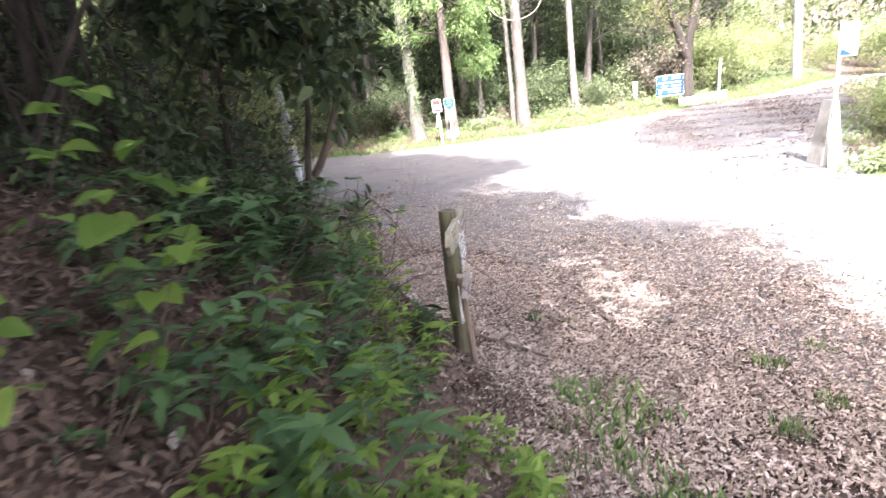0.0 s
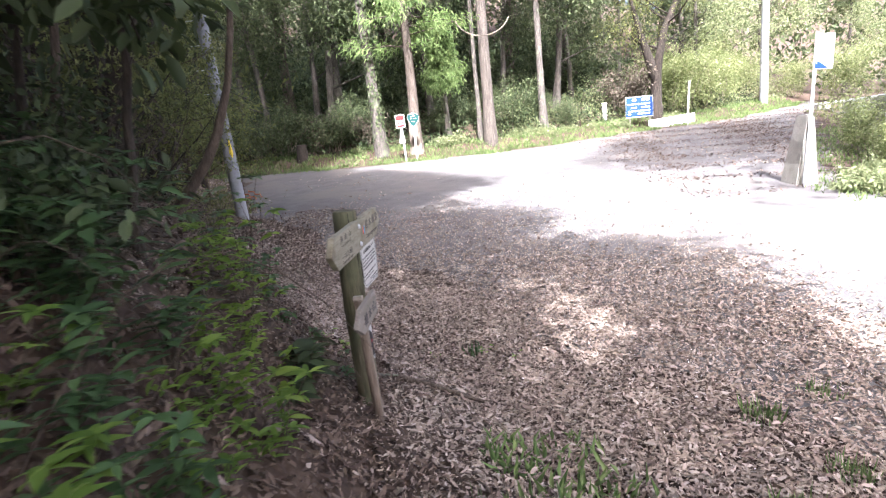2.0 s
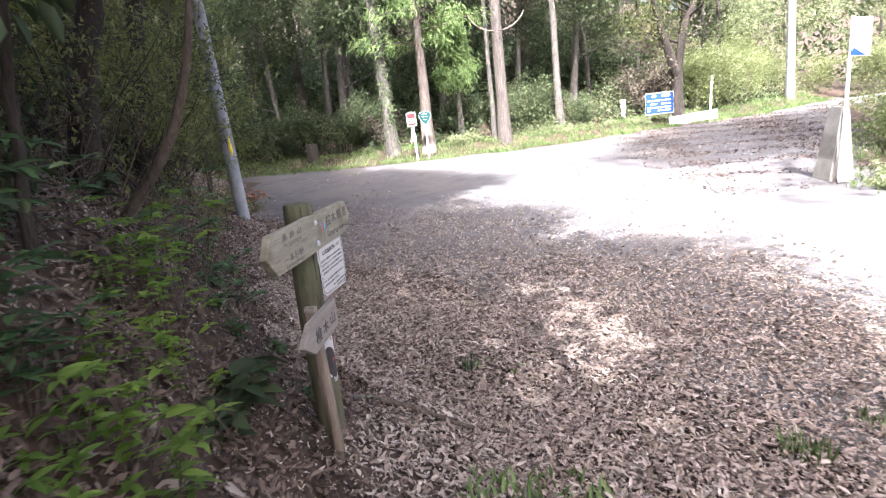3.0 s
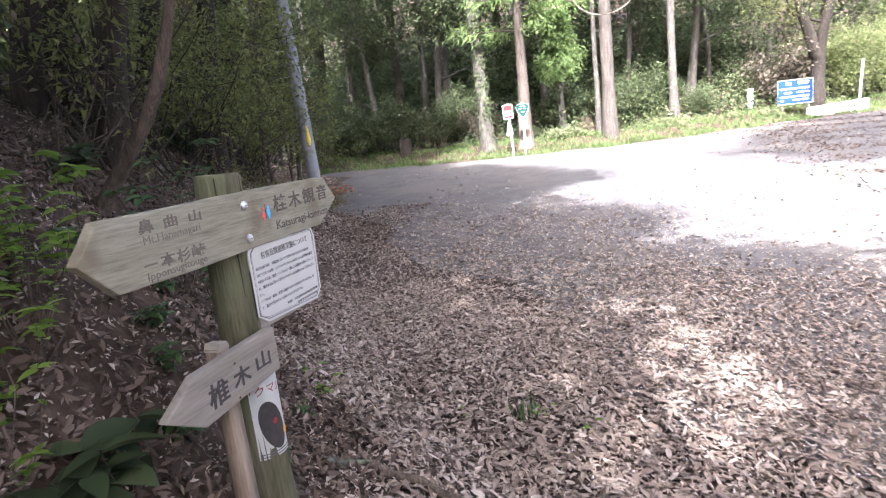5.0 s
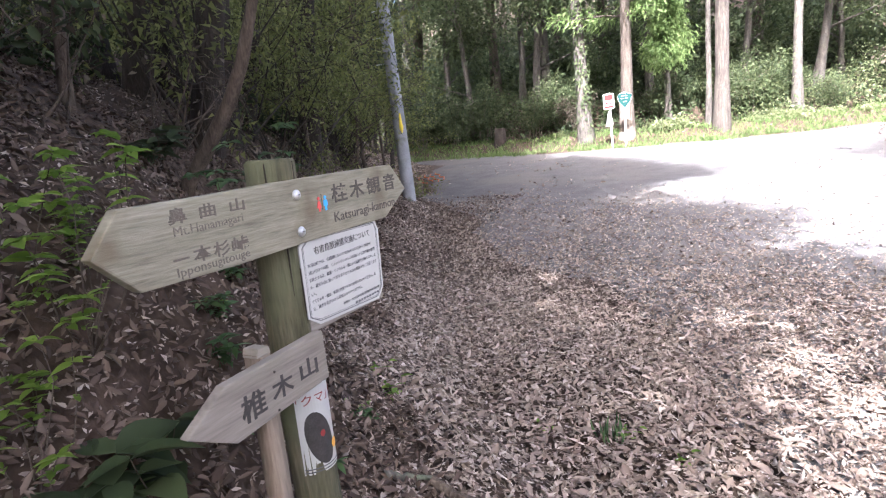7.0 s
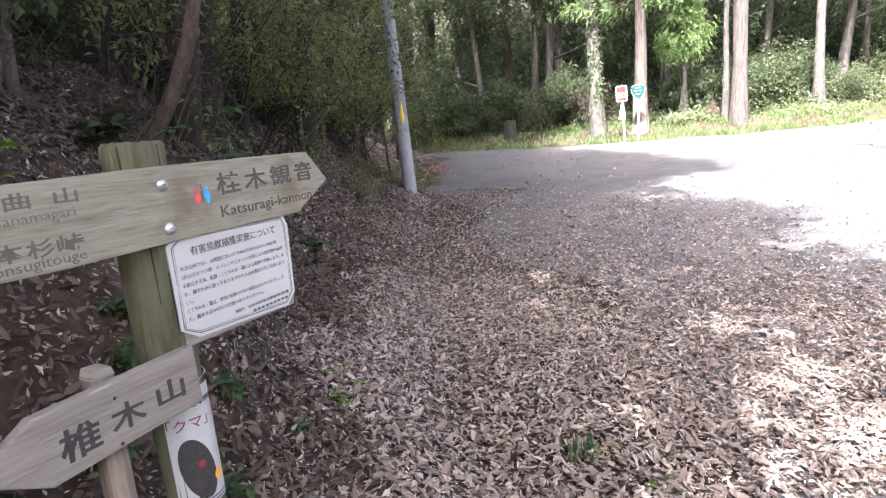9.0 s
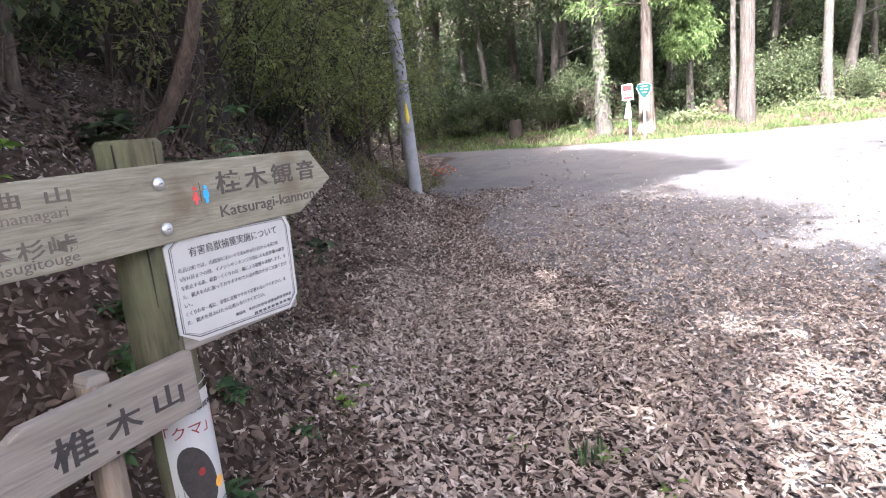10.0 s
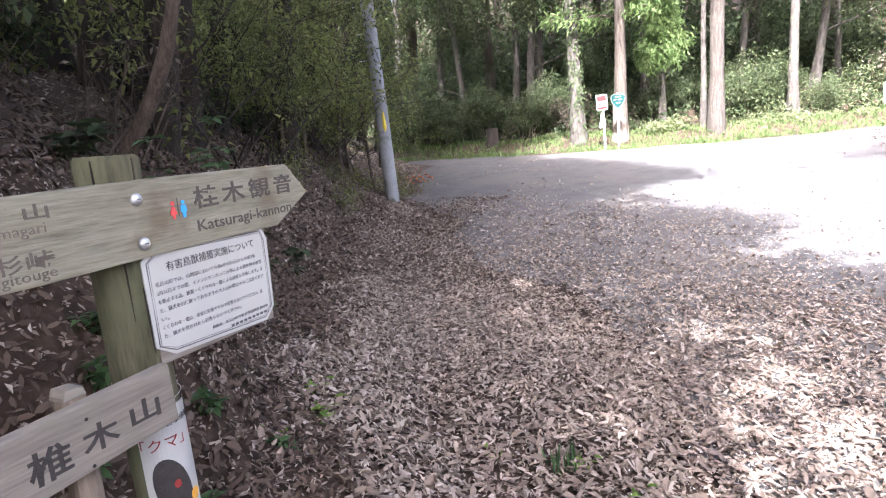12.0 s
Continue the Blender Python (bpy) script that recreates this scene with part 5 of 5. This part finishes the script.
spread_copies(back_bush, [(-9.5, 10), (-10.5, 13), (-9, 16), (-8, 12), (-12, 16), (-8.5, 5), (-12, 9), (-11, 6), (-14, 12), (-10, 18.5), (-14, 17), (-9, 2.5), (-12.5, 3), (-7.6, 9.4), (-7.8, 14.4)], (.9, 1.5))
dry_vine = make_shrub("dry_creeper", "withered brown creeper hanging on the bank", place(8.2, 23.4), .8, 2.2, DEAD, 12, 18, .13, .3)
spread_copies(far_bush, [(8.6, 10.8), (9.6, 11.4), (10.6, 12.6), (9.4, 12.6), (11.4, 14.2), (12.4, 16)], (.45, .7))
copy_thing(dry_vine, pose(-1.6, 21.3, on(-1.6, 21.3), 0, 0, 40) @ Matrix.Scale(.6, 4))


# ---- grass and distance ----
def grass_strip(n, xr, yr, keep, h, label):
    x, y = rng.uniform(*xr, n), rng.uniform(*yr, n)
    ok = keep(x, y)
    x, y = x[ok], y[ok]
    k = len(x)
    along = rng.normal(0, .45, (k, 3)) * np.array([1, 1, 0]) + np.array([0, 0, 1])
    ln = h * rng.uniform(.5, 1.3, k)
    g = leaves(Geo(), np.c_[x, y, land(x, y)], along, rng.normal(0, 1, (k, 3)), ln, ln * .12 + .008, droop=.3)
    return tagged(part("grass", g, GRASS), label, "grass", kind="stuff")


def verge(x, y):
    f = y - np.interp(x, FAR[:, 0], FAR[:, 1])
    return (f > -.7 + .25 * hills(x, y, 1.3)) & (f < 1.4 + .5 * hills(x, y, .8, 1))


grass_strip(76000, (-9, 17), (18.8, 27), lambda x, y: verge(x, y) & (rng.random(len(x)) < np.interp(hills(x, y, 1.6, 2), [-.6, .4], [.35, 1])), .13, "fresh green grass along the far road edge")
grass_strip(12000, (6, 15), (8.4, 17), lambda x, y: (x > 6.1 + .62 * np.clip(y - 9.6, 0, 40)) & (hills(x, y, 1.1) > -.7), .10, "green grass round the bridge pillar")
grass_strip(2600, (-.4, 1.5), (.6, 3.4), lambda x, y: (abs(toe_distance(x, y) + .05) < .3 + .2 * hills(x, y, 1.5)) & (hills(x, y, 2.3, 1) > -.1), .11, "thin grass along the foot of the bank")


def far_wood(n, ring, label, mat, size):
    a, rr, hh = rng.uniform(*ring[0], n), rng.uniform(*ring[1], n), rng.random(n) ** .8
    x, y = rr * np.sin(a), rr * np.cos(a)
    z = land(x, y) + hh * (9 + 5 * hills(x, y, .15))
    d = rng.normal(0, 1, (n, 3)) + np.array([0, 0, -.4])
    ln = rng.uniform(size * .6, size * 1.3, n)
    return tagged(part("far_foliage", leaves(Geo(), np.c_[x, y, z], d, rng.normal(0, 1, (n, 3)) + np.array([0, 0, .7]), ln, ln * .6, fine=-1), mat), label, "trees", kind="stuff")


far_wood(52000, ((radians(-50), radians(62)), (36, 58)), "distant wooded slope across the road", LEAF_MID, .4)


def undergrowth(n, xr, f_range, label, mat, size, top):
    x = rng.uniform(*xr, n)
    y = np.interp(x, FAR[:, 0], FAR[:, 1]) + rng.uniform(*f_range, n)
    z = land(x, y) + top * rng.random(n) ** 1.6 * np.clip(.5 + .8 * hills(x, y, .9, 1), .05, 1.2)
    ln = rng.uniform(size * .6, size * 1.3, n)
    return tagged(part("undergrowth", leaves(Geo(), np.c_[x, y, z], rng.normal(0, 1, (n, 3)) + np.array([0, 0, -.2]), rng.normal(0, .6, (n, 3)) + np.array([0, 0, 1]), ln, ln * .55, fine=-1), mat), label, "undergrowth", kind="stuff")


undergrowth(64000, (-14, 15), (.9, 10), "leafy undergrowth on the wooded slope", LEAF_DARK, .12, .9)
undergrowth(46000, (-13, 9), (5, 17), "shaded bushes higher on the wooded slope", LEAF_MID, .22, 2.6)
undergrowth(16000, (2, 18), (.8, 5), "sunlit undergrowth behind the verge", LEAF_LIGHT, .09, 1.2)
far_wood(18000, ((radians(50), radians(180)), (30, 44)), "distant trees beyond the gully", LEAF_LIGHT, .5)
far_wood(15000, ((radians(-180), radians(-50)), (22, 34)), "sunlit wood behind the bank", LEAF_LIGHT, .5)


# ---- single leaves that lie on top of the litter ----
loose = []
for k in range(6):
    ln = .05 + .008 * k
    g = leaves(Geo(), [(-ln / 2, 0, 0)], [(1, 0, 0)], [(0, .1, 1)], ln, ln * (.36 + .04 * (k % 4)), fold=.1 + .08 * (k % 3), droop=-.25 + .12 * k, fine=True)
    loose.append(g.mesh("leaf", LITTER))
for k in range(300):
    x, y = rng.uniform(-.5, 1.7), rng.uniform(3.7, 5.4)
    ob = new("leaf", loose[k % 6])
    ob.parent = ground
    sx, sy = (on(x + .03, y) - on(x - .03, y)) / .06, (on(x, y + .03) - on(x, y - .03)) / .06
    ob.matrix_basis = pose(x, y, on(x, y, .036), math.degrees(math.atan(sy)) + rng.normal(0, 12), -math.degrees(math.atan(sx)) + rng.normal(0, 12), rng.uniform(0, 360))
